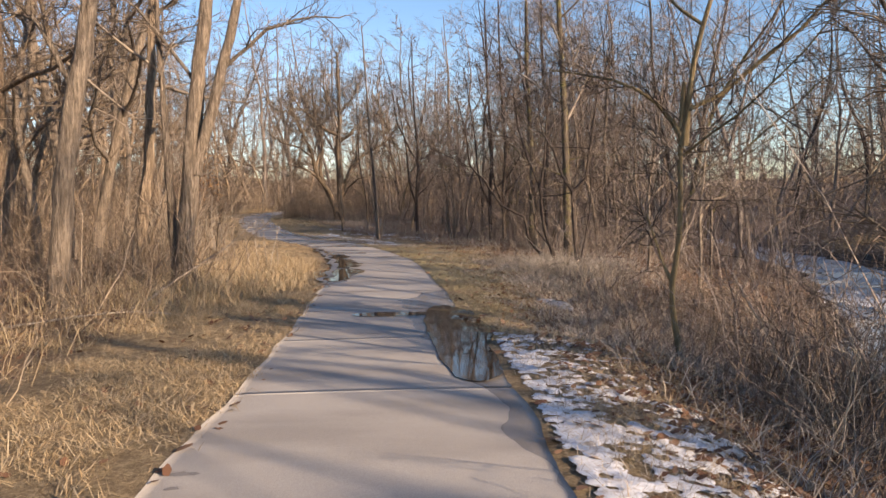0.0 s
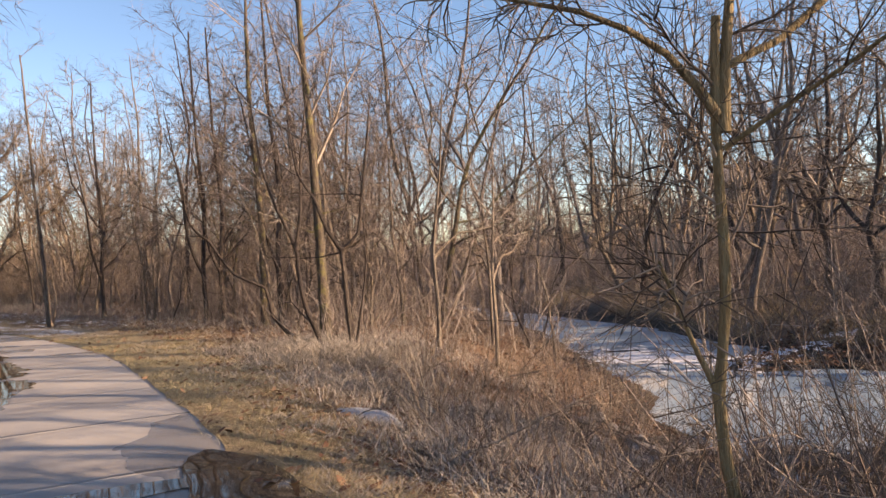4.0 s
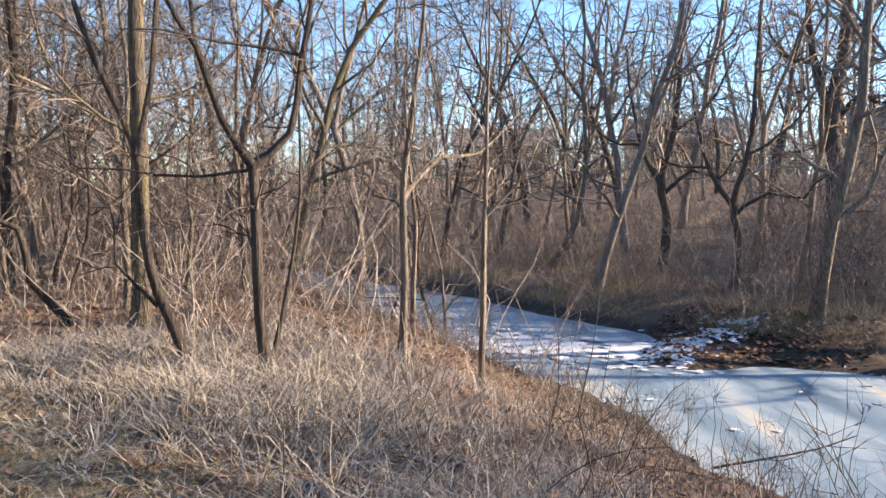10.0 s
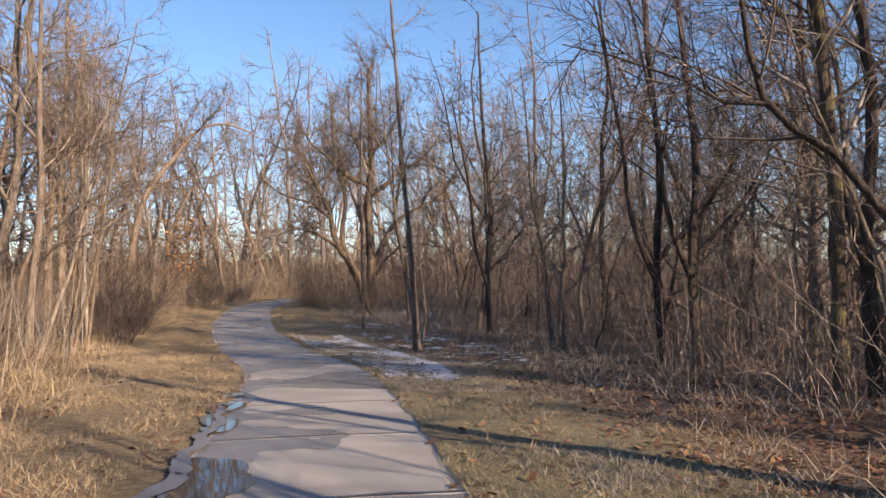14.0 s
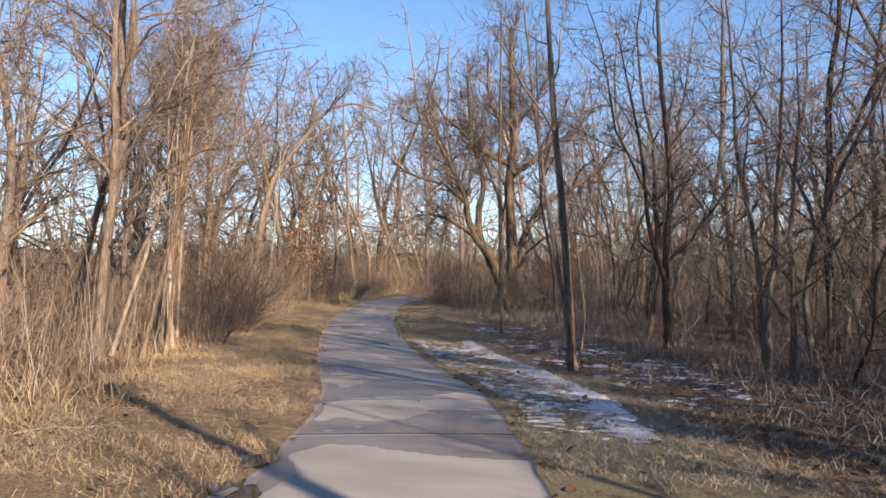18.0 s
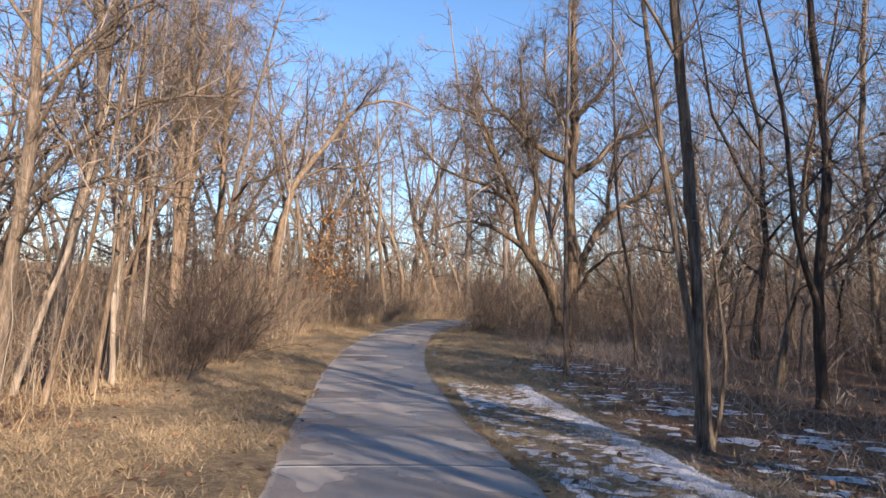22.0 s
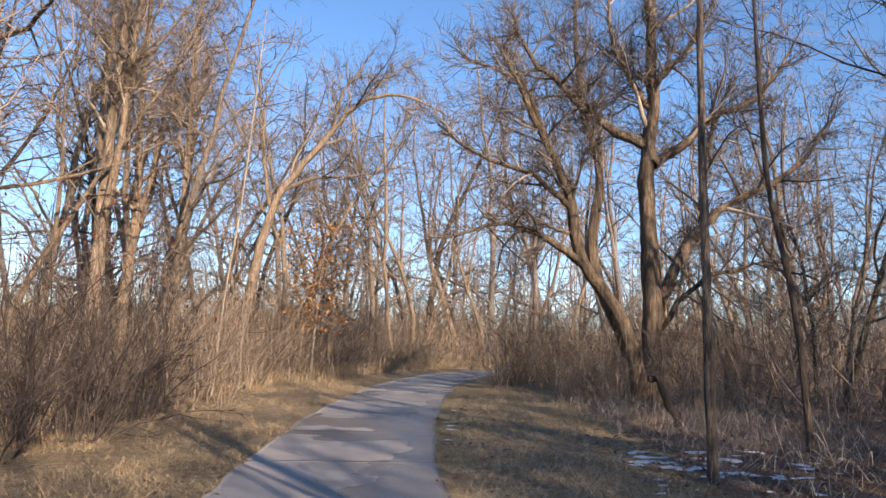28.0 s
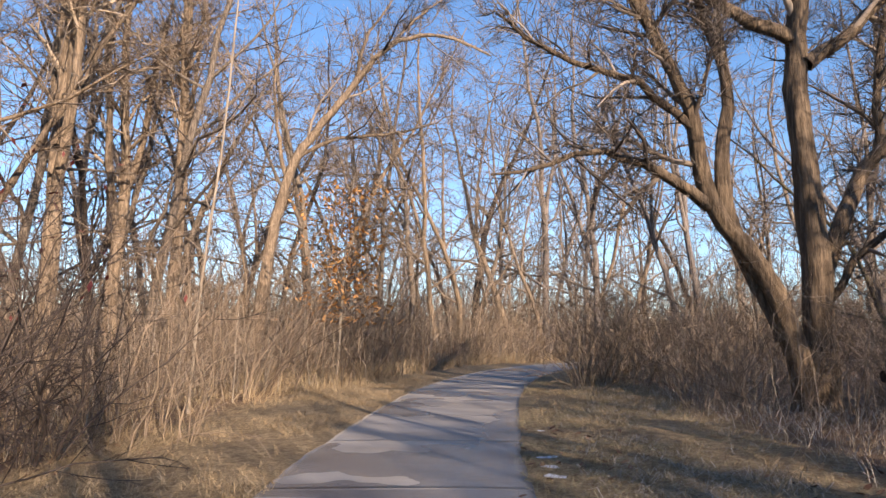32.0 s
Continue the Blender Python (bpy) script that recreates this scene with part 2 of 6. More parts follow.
def rods_mesh(sets):
    """Pointed three-sided cones for the twigs, as arrays of points and triangles."""
    p, s, r = (np.concatenate([q[k] for q in sets]) for k in range(3))
    d = s / (np.linalg.norm(s, axis=1)[:, None] + 1e-9)
    ref = np.where(np.abs(d[:, 2:3]) > 0.8, np.array([[1.0, 0, 0]]), np.array([[0, 0, 1.0]]))
    u = np.cross(d, ref)
    u /= np.linalg.norm(u, axis=1)[:, None] + 1e-9
    v = np.cross(d, u)
    r = r[:, None]
    pts = np.stack([p + r * u, p + r * (-0.5 * u + 0.866 * v), p + r * (-0.5 * u - 0.866 * v), p + s], 1)
    k = np.arange(len(p))[:, None] * 4
    f = np.concatenate([k + np.array([[0, 1, 3]]), k + np.array([[1, 2, 3]])])
    return pts.reshape(-1, 3), f


def crown_of(rng, limbs, seconds=6, density=5.0, second_len=0.48, twig_len=0.8, thin=0.004, up=0.0):
    """Second branches and twigs on the given limbs: coarse polylines, sets of twig rods."""
    coarse = []
    for limb_ in limbs:
        span = np.linalg.norm(np.diff(limb_[0], axis=0), axis=1).sum()
        coarse += sprout(rng, limb_, seconds, 0.2, max(0.5, span * second_len), (0.5, 1.2), 3, 0.26, up, 0.55, thin * 2.2)
    a = twig_rods(rng, *segments(list(limbs) + coarse), density, twig_len, thin * 2.3)
    b = twig_rods(rng, *a, density * 1.6, twig_len * 0.65, thin * 1.8, (0.4, 1.2), 0.05, 0.8)
    return coarse, [a, b]


def tree_polys(rng, h, r, lean=(0, 0), limbs=13, clear=0.3, spread=0.36, seconds=6, density=5.0, fork=False, wander=0.05, angle=(0.5, 1.0), thin=0.004, twig_len=0.85):
    """Trunk, coarse branches and twigs of a bare broadleaf tree that stands in the origin."""
    trunk = bend(rng, (0, 0, -0.15), (lean[0], lean[1], 1), h, r, r * 0.16, 12, wander, 0.04)
    rad = trunk[1].copy()
    rad[0] *= 1.35
    trunks = [(trunk[0], rad)]
    if fork:
        p, d, rr = along_poly(trunk, 0.33)
        trunks.append(bend(rng, p, offshoot(rng, d, 0.42, rng.uniform(0, 6)), h * 0.6, rr * 0.75, rr * 0.14, 8, wander * 1.3, 0.05))
    first = []
    for t in trunks:
        first += sprout(rng, t, limbs, clear if t is trunks[0] else 0.2, h * spread, angle, 6, 0.22, 0.035, 0.5, thin * 2.6, rng.uniform(0, 6))
    coarse, rods = crown_of(rng, first, seconds, density, thin=thin, twig_len=twig_len)
    return trunks + first, coarse, rods


def tree_thing(name, trunks, coarse, rods, bark, twig, label, category="tree", sides=(9, 3), crown_name="crown", ridge=0.05):
    """One tree: an empty at its base with the trunk and the crown as parts."""
    root = new(name)
    root.empty_display_size = 0.3
    stems = [q for k, q in enumerate(trunks) if k == 0 or q[1].max() > 0.095]
    slim = [q for k, q in enumerate(trunks) if k > 0 and q[1].max() <= 0.095]
    for q in stems:
        v, f = tubes([q], sides[0], ridge)
        part("trunk", mesh_from("trunk", v, f), bark, root)
    if slim:
        v, f = tubes(slim, 5, ridge)
        tagged(part("branchwork", mesh_from("branchwork", v, f), bark, root), kind="stuff")
    v1, f1 = tubes(coarse, sides[1])
    v2, f2 = rods_mesh(rods)
    part(crown_name, mesh_from("crown", np.concatenate([v1, v2]), [f1, f2 + len(v1)]), twig, root)
    return tagged(root, label, category)


def patch(field, x0, x1, y0, y1, res):
    """Grid cells where field > 0, with the rim pulled on to its zero line: x, y, faces, field at the points."""
    xs, ys = np.arange(x0, x1 + res, res), np.arange(y0, y1 + res, res)
    gx, gy = np.meshgrid(xs, ys, indexing="ij")
    f = field(gx, gy)
    mean = (f[:-1, :-1] + f[1:, :-1] + f[1:, 1:] + f[:-1, 1:]) / 4
    keep = mean > 0
    nx, ny = gx.shape
    ids = np.arange(nx * ny).reshape(nx, ny)
    quads = np.stack([ids[:-1, :-1], ids[1:, :-1], ids[1:, 1:], ids[:-1, 1:]], -1)[keep]
    dx, dy = np.gradient(f, res)
    g2 = dx * dx + dy * dy + 1e-6
    full = np.zeros((nx, ny), int)
    for a, b in ((0, 0), (1, 0), (1, 1), (0, 1)):
        full[a:nx - 1 + a, b:ny - 1 + b] += keep
    rim = (full > 0) & (full < 4)
    sx, sy = np.clip(-f * dx / g2, -0.6 * res, 0.6 * res), np.clip(-f * dy / g2, -0.6 * res, 0.6 * res)
    gx, gy = gx + np.where(rim, sx, 0), gy + np.where(rim, sy, 0)
    f = np.where(rim, 0, np.maximum(f, 0))
    used, inv = np.unique(quads, return_inverse=True)
    return gx.ravel()[used], gy.ravel()[used], inv.reshape(quads.shape), f.ravel()[used]


# ---- materials ----
class Nodes:
    """Short hand for building one material's nodes."""

    def __init__(self, name, rough=0.85):
        self.mat = bpy.data.materials.new(name)
        self.mat.use_nodes = True
        self.tree = self.mat.node_tree
        self.out = self.tree.nodes["Principled BSDF"]
        self.out.inputs["Roughness"].default_value = rough
        self.out.inputs["Specular IOR Level"].default_value = 0.3
        self.where = self.add("ShaderNodeNewGeometry").outputs["Position"]

    def add(self, kind, **values):
        node = self.tree.nodes.new(kind)
        for key, value in values.items():
            if key in node.inputs:
                if isinstance(value, bpy.types.NodeSocket):
                    self.tree.links.new(value, node.inputs[key])
                else:
                    node.inputs[key].default_value = value
        return node

    def noise(self, scale, detail=4, rough=0.6, vector=None, stretch=None):
        vec = vector or self.where
        if stretch:
            node = self.add("ShaderNodeMapping", Vector=vec)
            node.inputs["Scale"].default_value = stretch
            vec = node.outputs[0]
        return self.add("ShaderNodeTexNoise", Vector=vec, Scale=scale, Detail=detail, Roughness=rough).outputs["Fac"]

    def ramp(self, fac, *stops):
        node = self.add("ShaderNodeValToRGB", Fac=fac)
        el = node.color_ramp.elements
        while len(el) < len(stops):
            el.new(0.5)
        for e, (at, col) in zip(el, stops):
            e.position = at
            e.color = (*col, 1) if isinstance(col, tuple) else (col, col, col, 1)
        return node.outputs["Color"]

    def mix(self, fac, a, b, blend='MIX'):
        node = self.tree.nodes.new("ShaderNodeMix")
        node.data_type, node.blend_type = 'RGBA', blend
        for socket, value in ((node.inputs[0], fac), (node.inputs[6], a), (node.inputs[7], b)):
            if isinstance(value, bpy.types.NodeSocket):
                self.tree.links.new(value, socket)
            else:
                socket.default_value = (*value, 1) if isinstance(value, tuple) else value
        return node.outputs[2]

    def math(self, op, a, b=0.0):
        node = self.tree.nodes.new("ShaderNodeMath")
        node.operation = op
        for socket, value in zip(node.inputs, (a, b)):
            if isinstance(value, bpy.types.NodeSocket):
                self.tree.links.new(value, socket)
            else:
                socket.default_value = value
        return node.outputs[0]

    def attr(self, name):
        node = self.add("ShaderNodeAttribute")
        node.attribute_name = name
        return node.outputs["Fac"]

    def colour(self, socket):
        self.tree.links.new(socket, self.out.inputs["Base Color"])
        return self

    def rough(self, socket):
        self.tree.links.new(socket, self.out.inputs["Roughness"])
        return self

    def bump(self, socket, strength=0.5, distance=0.02):
        node = self.add("ShaderNodeBump", Height=socket)
        node.inputs["Strength"].default_value, node.inputs["Distance"].default_value = strength, distance
        self.tree.links.new(node.outputs[0], self.out.inputs["Normal"])
        return self


def bark_material(name, dark, light, scale=1.0, moss=None):
    n = Nodes(name, 0.9)
    obj = n.add("ShaderNodeTexCoord").outputs["Object"]
    rnd = n.add("ShaderNodeObjectInfo").outputs["Random"]
    grain = n.noise(16 * scale, 5, 0.7, obj, (1, 1, 0.16))
    blotch = n.noise(1.6, 3, 0.6, n.where)
    fissure = n.noise(30 * scale, 4, 0.75, obj, (1, 1, 0.1))
    col = n.ramp(grain, (0.38, dark), (0.62, light))
    col = n.mix(n.ramp(fissure, (0.40, 0.85), (0.52, 0.0)), col, tuple(0.5 * c for c in dark))
    col = n.mix(n.math('MULTIPLY', blotch, 0.35), col, tuple(0.5 * (a + b) * 1.25 for a, b in zip(dark, light)))
    col = n.mix(0.2, col, n.ramp(rnd, (0.0, tuple(0.75 * c for c in dark)), (0.5, light), (1.0, (light[0] * 1.15, light[1] * 1.1, light[2] * 1.0))))
    if moss:
        col = n.mix(n.ramp(n.noise(3.0, 4, 0.65, obj), (0.50, 0.0), (0.64, 1.0)), col, moss)
    return n.colour(col).bump(n.math('ADD', grain, n.math('MULTIPLY', fissure, 0.8)), 1.0, 0.06).mat


BARK = bark_material("bark_grey_brown", (0.055, 0.043, 0.035), (0.36, 0.30, 0.235))
BARK_PALE = bark_material("bark_pale", (0.22, 0.18, 0.14), (0.50, 0.44, 0.36), 0.7)
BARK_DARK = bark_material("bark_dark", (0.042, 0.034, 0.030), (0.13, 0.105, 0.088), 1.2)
BARK_MOSS = bark_material("bark_mossy", (0.065, 0.053, 0.042), (0.22, 0.18, 0.135), 1.0, (0.20, 0.18, 0.075))
BARK_WILLOW = bark_material("bark_rugged", (0.035, 0.027, 0.021), (0.25, 0.19, 0.13), 0.6)
BARK_OLIVE = bark_material("bark_olive", (0.16, 0.125, 0.07), (0.36, 0.29, 0.17), 0.7)
# Greyer bark made for the shaded wood, its shade tone put into the colour.
BARK_SHADE_GREY = bark_material("bark_shade_grey", (0.085, 0.072, 0.065), (0.34, 0.295, 0.26), 0.9)
BARK_TAN = bark_material("bark_tan", (0.07, 0.05, 0.036), (0.42, 0.33, 0.235), 0.9)


def twig_material(name, a, b, c):
    n = Nodes(name, 0.8)
    isle = n.add("ShaderNodeNewGeometry").outputs["Random Per Island"]
    rnd = n.add("ShaderNodeObjectInfo").outputs["Random"]
    col = n.ramp(isle, (0.0, a), (0.55, b), (1.0, c))
    col = n.mix(0.15, col, n.ramp(rnd, (0.0, a), (1.0, c)))
    col = n.mix(n.math('MULTIPLY', n.noise(9, 3), 0.3), col, tuple(0.6 * v for v in a))
    return n.colour(col).mat


TWIG = twig_material("twigs", (0.055, 0.044, 0.038), (0.19, 0.155, 0.125), (0.50, 0.42, 0.33))
TWIG_RED = twig_material("twigs_reddish", (0.05, 0.034, 0.03), (0.13, 0.092, 0.075), (0.30, 0.22, 0.17))
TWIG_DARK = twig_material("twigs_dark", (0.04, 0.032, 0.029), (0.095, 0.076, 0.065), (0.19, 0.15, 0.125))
TWIG_PALE = twig_material("twigs_pale", (0.30, 0.25, 0.19), (0.48, 0.42, 0.34), (0.62, 0.57, 0.49))
TWIG_TAN = twig_material("twigs_tan", (0.12, 0.088, 0.066), (0.32, 0.25, 0.18), (0.56, 0.455, 0.335))
# Cooler copy of the tan twigs for the shade side: shade in the colour.
TWIG_SHADE_GREY = twig_material("twigs_shade_grey", (0.12, 0.097, 0.086), (0.31, 0.258, 0.222), (0.52, 0.45, 0.39))
STRAW = twig_material("dead_grass", (0.22, 0.155, 0.09), (0.42, 0.32, 0.19), (0.62, 0.51, 0.33))
STRAW_GREY = twig_material("dead_grass_grey", (0.18, 0.155, 0.125), (0.36, 0.315, 0.265), (0.64, 0.58, 0.50))
STRAW_PALE = twig_material("bleached_grass", (0.20, 0.17, 0.13), (0.40, 0.345, 0.275), (0.62, 0.56, 0.47))
TURF = twig_material("winter_turf", (0.15, 0.14, 0.08), (0.31, 0.27, 0.16), (0.50, 0.43, 0.28))
LEAF = twig_material("fallen_leaves", (0.075, 0.036, 0.022), (0.17, 0.085, 0.048), (0.33, 0.20, 0.115))
OAK_LEAF = twig_material("oak_leaves", (0.40, 0.19, 0.06), (0.60, 0.31, 0.10), (0.72, 0.44, 0.18))

n = Nodes("forest_ground", 0.95)
big, mid, fine_ = n.noise(0.35, 4), n.noise(2.6, 5, 0.65), n.noise(28, 6, 0.75)
grass_c = n.ramp(fine_, (0.30, (0.13, 0.092, 0.055)), (0.52, (0.33, 0.25, 0.15)), (0.72, (0.50, 0.40, 0.26)))
green_c = n.ramp(fine_, (0.30, (0.11, 0.105, 0.065)), (0.70, (0.34, 0.30, 0.19)))
clump = n.noise(7.5, 4, 0.7)
grass_c = n.mix(n.ramp(clump, (0.34, 0.75), (0.55, 0.0)), grass_c, (0.13, 0.085, 0.05))
grass_c = n.mix(n.ramp(clump, (0.55, 0.0), (0.75, 0.6)), grass_c, (0.56, 0.43, 0.25))
grass_c = n.mix(n.ramp(mid, (0.54, 0.0), (0.74, 0.4)), grass_c, green_c)
grass_c = n.mix(n.math('MULTIPLY', n.attr("green"), 0.8), grass_c, green_c)
litter_c = n.ramp(n.noise(17, 6, 0.8), (0.28, (0.045, 0.03, 0.022)), (0.5, (0.165, 0.105, 0.07)), (0.7, (0.32, 0.22, 0.145)))
litter_c = n.mix(n.ramp(big, (0.4, 0.0), (0.65, 0.6)), litter_c, n.ramp(fine_, (0.3, (0.10, 0.072, 0.052)), (0.7, (0.31, 0.235, 0.165))))
mask = n.ramp(n.math('ADD', n.attr("litter"), n.math('MULTIPLY', n.math('SUBTRACT', mid, 0.5), 1.3)), (0.38, 0.0), (0.62, 1.0))
col = n.mix(mask, grass_c, litter_c)
col = n.mix(n.ramp(n.attr("mud"), (0.3, 0.0), (0.7, 1.0)), col, n.ramp(mid, (0.3, (0.035, 0.028, 0.022)), (0.7, (0.10, 0.08, 0.06))))
GROUND = n.colour(col).bump(n.noise(24, 6, 0.8), 1.0, 0.05).mat

n = Nodes("footpath_surface", 0.9)
coarse_ = n.noise(1.1, 5, 0.6)
grit = n.noise(140, 3, 0.8)
speck = n.add("ShaderNodeTexVoronoi", Vector=n.where, Scale=75.0).outputs["Distance"]
col = n.ramp(grit, (0.3, (0.30, 0.285, 0.262)), (0.7, (0.50, 0.475, 0.435)))
col = n.mix(n.math('MULTIPLY', coarse_, 0.5), col, (0.29, 0.278, 0.262))
col = n.mix(n.ramp(speck, (0.0, 0.35), (0.35, 0.0)), col, (0.17, 0.155, 0.14))
col = n.mix(n.ramp(n.noise(0.45, 3, 0.5, None, (1.0, 3.0, 1.0)), (0.42, 0.0), (0.66, 0.45)), col, (0.185, 0.17, 0.155))
wet = n.ramp(n.math('ADD', n.attr("wet"), n.math('MULTIPLY', n.math('SUBTRACT', n.noise(5, 4), 0.5), 0.12)), (0.46, 0.0), (0.54, 1.0))
col = n.mix(wet, col, n.mix(1.0, col, (0.62, 0.62, 0.63), 'MULTIPLY'))
n.colour(col).bump(n.math('ADD', grit, n.math('MULTIPLY', speck, 0.6)), 0.35, 0.006)
n.rough(n.mix(wet, (0.92, 0.92, 0.92), (0.24, 0.24, 0.24)))
PAVING = n.mat

n = Nodes("puddle_water", 0.03)
n.colour(n.ramp(n.noise(1.5, 3), (0.3, (0.022, 0.020, 0.017)), (0.7, (0.05, 0.044, 0.035))))
n.out.inputs["Specular IOR Level"].default_value = 0.6
n.bump(n.noise(6, 2), 0.03, 0.01)
PUDDLE = n.mat

n = Nodes("snow", 0.75)
dirt = n.ramp(n.noise(16, 5, 0.75), (0.50, 0.0), (0.66, 0.8))
col = n.mix(dirt, n.ramp(n.noise(2.4, 3), (0.3, (0.58, 0.61, 0.65)), (0.7, (0.78, 0.80, 0.83))), (0.30, 0.25, 0.20))
n.out.inputs["Subsurface Weight"].default_value = 0.0
SNOW = n.colour(col).bump(n.noise(38, 5, 0.75), 0.5, 0.02).mat

n = Nodes("pond_ice", 0.32)
sheet = n.add("ShaderNodeMapping", Vector=n.where)
sheet.inputs["Rotation"].default_value = (0, 0, radians(-42))
band = n.noise(0.5, 5, 0.62, sheet.outputs[0], (0.32, 2.0, 1.0))
cloudy = n.noise(1.4, 5, 0.65)
fine_ = n.noise(9, 5, 0.7)
# The cream stop paints warm sunlit streaks on the blue ice.
col = n.ramp(band, (0.34, (0.115, 0.17, 0.225)), (0.46, (0.185, 0.255, 0.315)), (0.56, (0.29, 0.36, 0.41)), (0.66, (0.47, 0.44, 0.375)))
col = n.mix(n.ramp(cloudy, (0.48, 0.0), (0.68, 0.5)), col, (0.14, 0.195, 0.25))
col = n.mix(n.ramp(fine_, (0.56, 0.0), (0.75, 0.4)), col, (0.33, 0.345, 0.35))
col = n.mix(n.ramp(n.noise(26, 4, 0.8), (0.66, 0.0), (0.74, 0.6)), col, (0.10, 0.085, 0.07))
n.rough(n.ramp(band, (0.3, 0.25), (0.6, 0.6)))
ICE = n.colour(col).bump(fine_, 0.15, 0.01).mat


def stone_material(name, a, b, c):
    n = Nodes(name, 0.88)
    rnd = n.add("ShaderNodeObjectInfo").outputs["Random"]
    g = n.noise(6, 6, 0.7)
    col = n.ramp(g, (0.3, a), (0.55, b), (0.75, c))
    col = n.mix(0.4, col, n.ramp(rnd, (0.0, a), (1.0, c)))
    col = n.mix(n.ramp(n.noise(2.3, 4), (0.56, 0.0), (0.68, 0.6)), col, (0.085, 0.085, 0.055))
    return n.colour(col).bump(n.noise(22, 5, 0.7), 0.7, 0.02).mat


STONE = stone_material("bank_stone", (0.085, 0.075, 0.068), (0.21, 0.19, 0.165), (0.40, 0.365, 0.32))
PALE_STONE = stone_material("pale_stone", (0.30, 0.30, 0.295), (0.42, 0.42, 0.41), (0.54, 0.54, 0.53))
SEAM = stone_material("dark_seam", (0.04, 0.04, 0.04), (0.06, 0.06, 0.055), (0.09, 0.085, 0.08))


def plain(name, colour, rough=0.8, vary=0.25, scale=3.0):
    n = Nodes(name, rough)
    dark = tuple(c * (1 - vary) for c in colour)
    return n.colour(n.mix(n.noise(scale, 5, 0.65), dark, tuple(min(1, c * (1 + vary)) for c in colour))).bump(n.noise(scale * 9, 4), 0.2, 0.01).mat


SIDING_A, SIDING_B, SIDING_C = plain("siding_tan", (0.58, 0.46, 0.32)), plain("siding_cream", (0.74, 0.65, 0.42)), plain("siding_brown", (0.46, 0.34, 0.25))
ROOFING, TRIM, GLASS = plain("roof_shingle", (0.24, 0.21, 0.19)), plain("white_trim", (0.74, 0.72, 0.68), 0.6, 0.06), plain("window_glass", (0.05, 0.06, 0.07), 0.06, 0.2)
WET_SILT = plain("wet_silt", (0.20, 0.195, 0.195), 0.3, 0.3, 6.0)
SEED = plain("dry_berries", (0.14, 0.035, 0.03), 0.6, 0.4, 30)

# ---- ground: one sheet to the horizon ----
def axis(fine0, fine1, step, far):
    inner = np.arange(fine0, fine1 + step / 2, step)
    grow, d, v = [], step, 0.0
    while v < far:
        d *= 1.25
        v += d
        grow.append(v)
    grow = np.array(grow)
    return np.r_[fine0 - grow[::-1], inner, inner[-1] + grow]


gx, gy = np.meshgrid(axis(-25, 20, 0.36, 900), axis(-3, 66, 0.36, 900), indexing="ij")
z = ground_z(gx, gy)
nx, ny = gx.shape
ids = np.arange(nx * ny).reshape(nx, ny)
me = mesh_from("ground", np.stack([gx, gy, z], -1).reshape(-1, 3), np.stack([ids[:-1, :-1], ids[1:, :-1], ids[1:, 1:], ids[:-1, 1:]], -1).reshape(-1, 4))
lat, arc = along(gx, gy)
lat, arc = lat.reshape(gx.shape), arc.reshape(gx.shape)
edge_l = np.interp(gy, [0, 12, 16, 22, 26, 34, 44, 50, 60, 66, 80], [2.6, 2.4, 1.0, 1.6, 3.2, 3.6, 3.4, 3.0, 2.2, 2.2, 3])
edge_r = np.interp(gy, [0, 8, 14, 20, 26, 33, 40, 48, 56, 64, 80], [1.0, 1.2, 1.6, 2.6, 2.6, 2.3, 2.2, 3.6, 3.2, 2.5, 3])
reach = np.where(lat < 0, (-lat - HALF) / edge_l, (lat - HALF) / edge_r)
litter = smooth(0.55, 1.35, reach)
bank = stream(gx, gy)
litter = litter * np.where(gx > 14 + 0.28 * (gy - 12), 0.62, 1.0)
mud = smooth(1.6, 0.2, bank) * (bank > -3) * 0.9
green = np.where((lat > 0) & (gy > 16) & (gy < 33), 1.0, 0.25) * (1 - litter)
for name, values in (("litter", litter), ("mud", mud), ("green", green)):
    me.attributes.new(name, 'FLOAT', 'POINT').data.foreach_set("value", values.astype(np.float32).ravel())
tagged(part("ground", me, GROUND), "winter woodland ground of dead grass and leaf litter", "ground", kind="structure")


# ---- footpath: bed and slabs ----
def wetness(x, y):
    """Where the slabs are damp: over 0.5."""
    lat, arc = along(x, y)
    lat, arc = lat.reshape(np.shape(x)), arc.reshape(np.shape(x))
    nz = fbm(x * 0.9, y * 0.9, 31, 4)
    right = smooth(0.95, 1.25, lat + 0.5 * nz + np.interp(y, [3, 6, 8, 12.5, 14, 40, 43, 52, 56], [.15, .2, .55, .6, -.2, -.4, .35, .35, -.5]))
    left = smooth(0.95, 1.25, -lat + 0.5 * nz + np.interp(y, [13, 16, 19, 22, 25, 31, 36, 40], [-.3, .35, .4, .5, .4, .25, .1, -.5]))
    spots = smooth(0.18, 0.30, fbm(x * 0.55 + 3, y * 0.8, 41, 4) + np.interp(y, [14, 22, 28, 32, 38, 46, 60], [-.25, -.1, .1, .24, .2, .12, -.05]))
    return np.clip(np.maximum(np.maximum(right, left), spots), 0, 1)


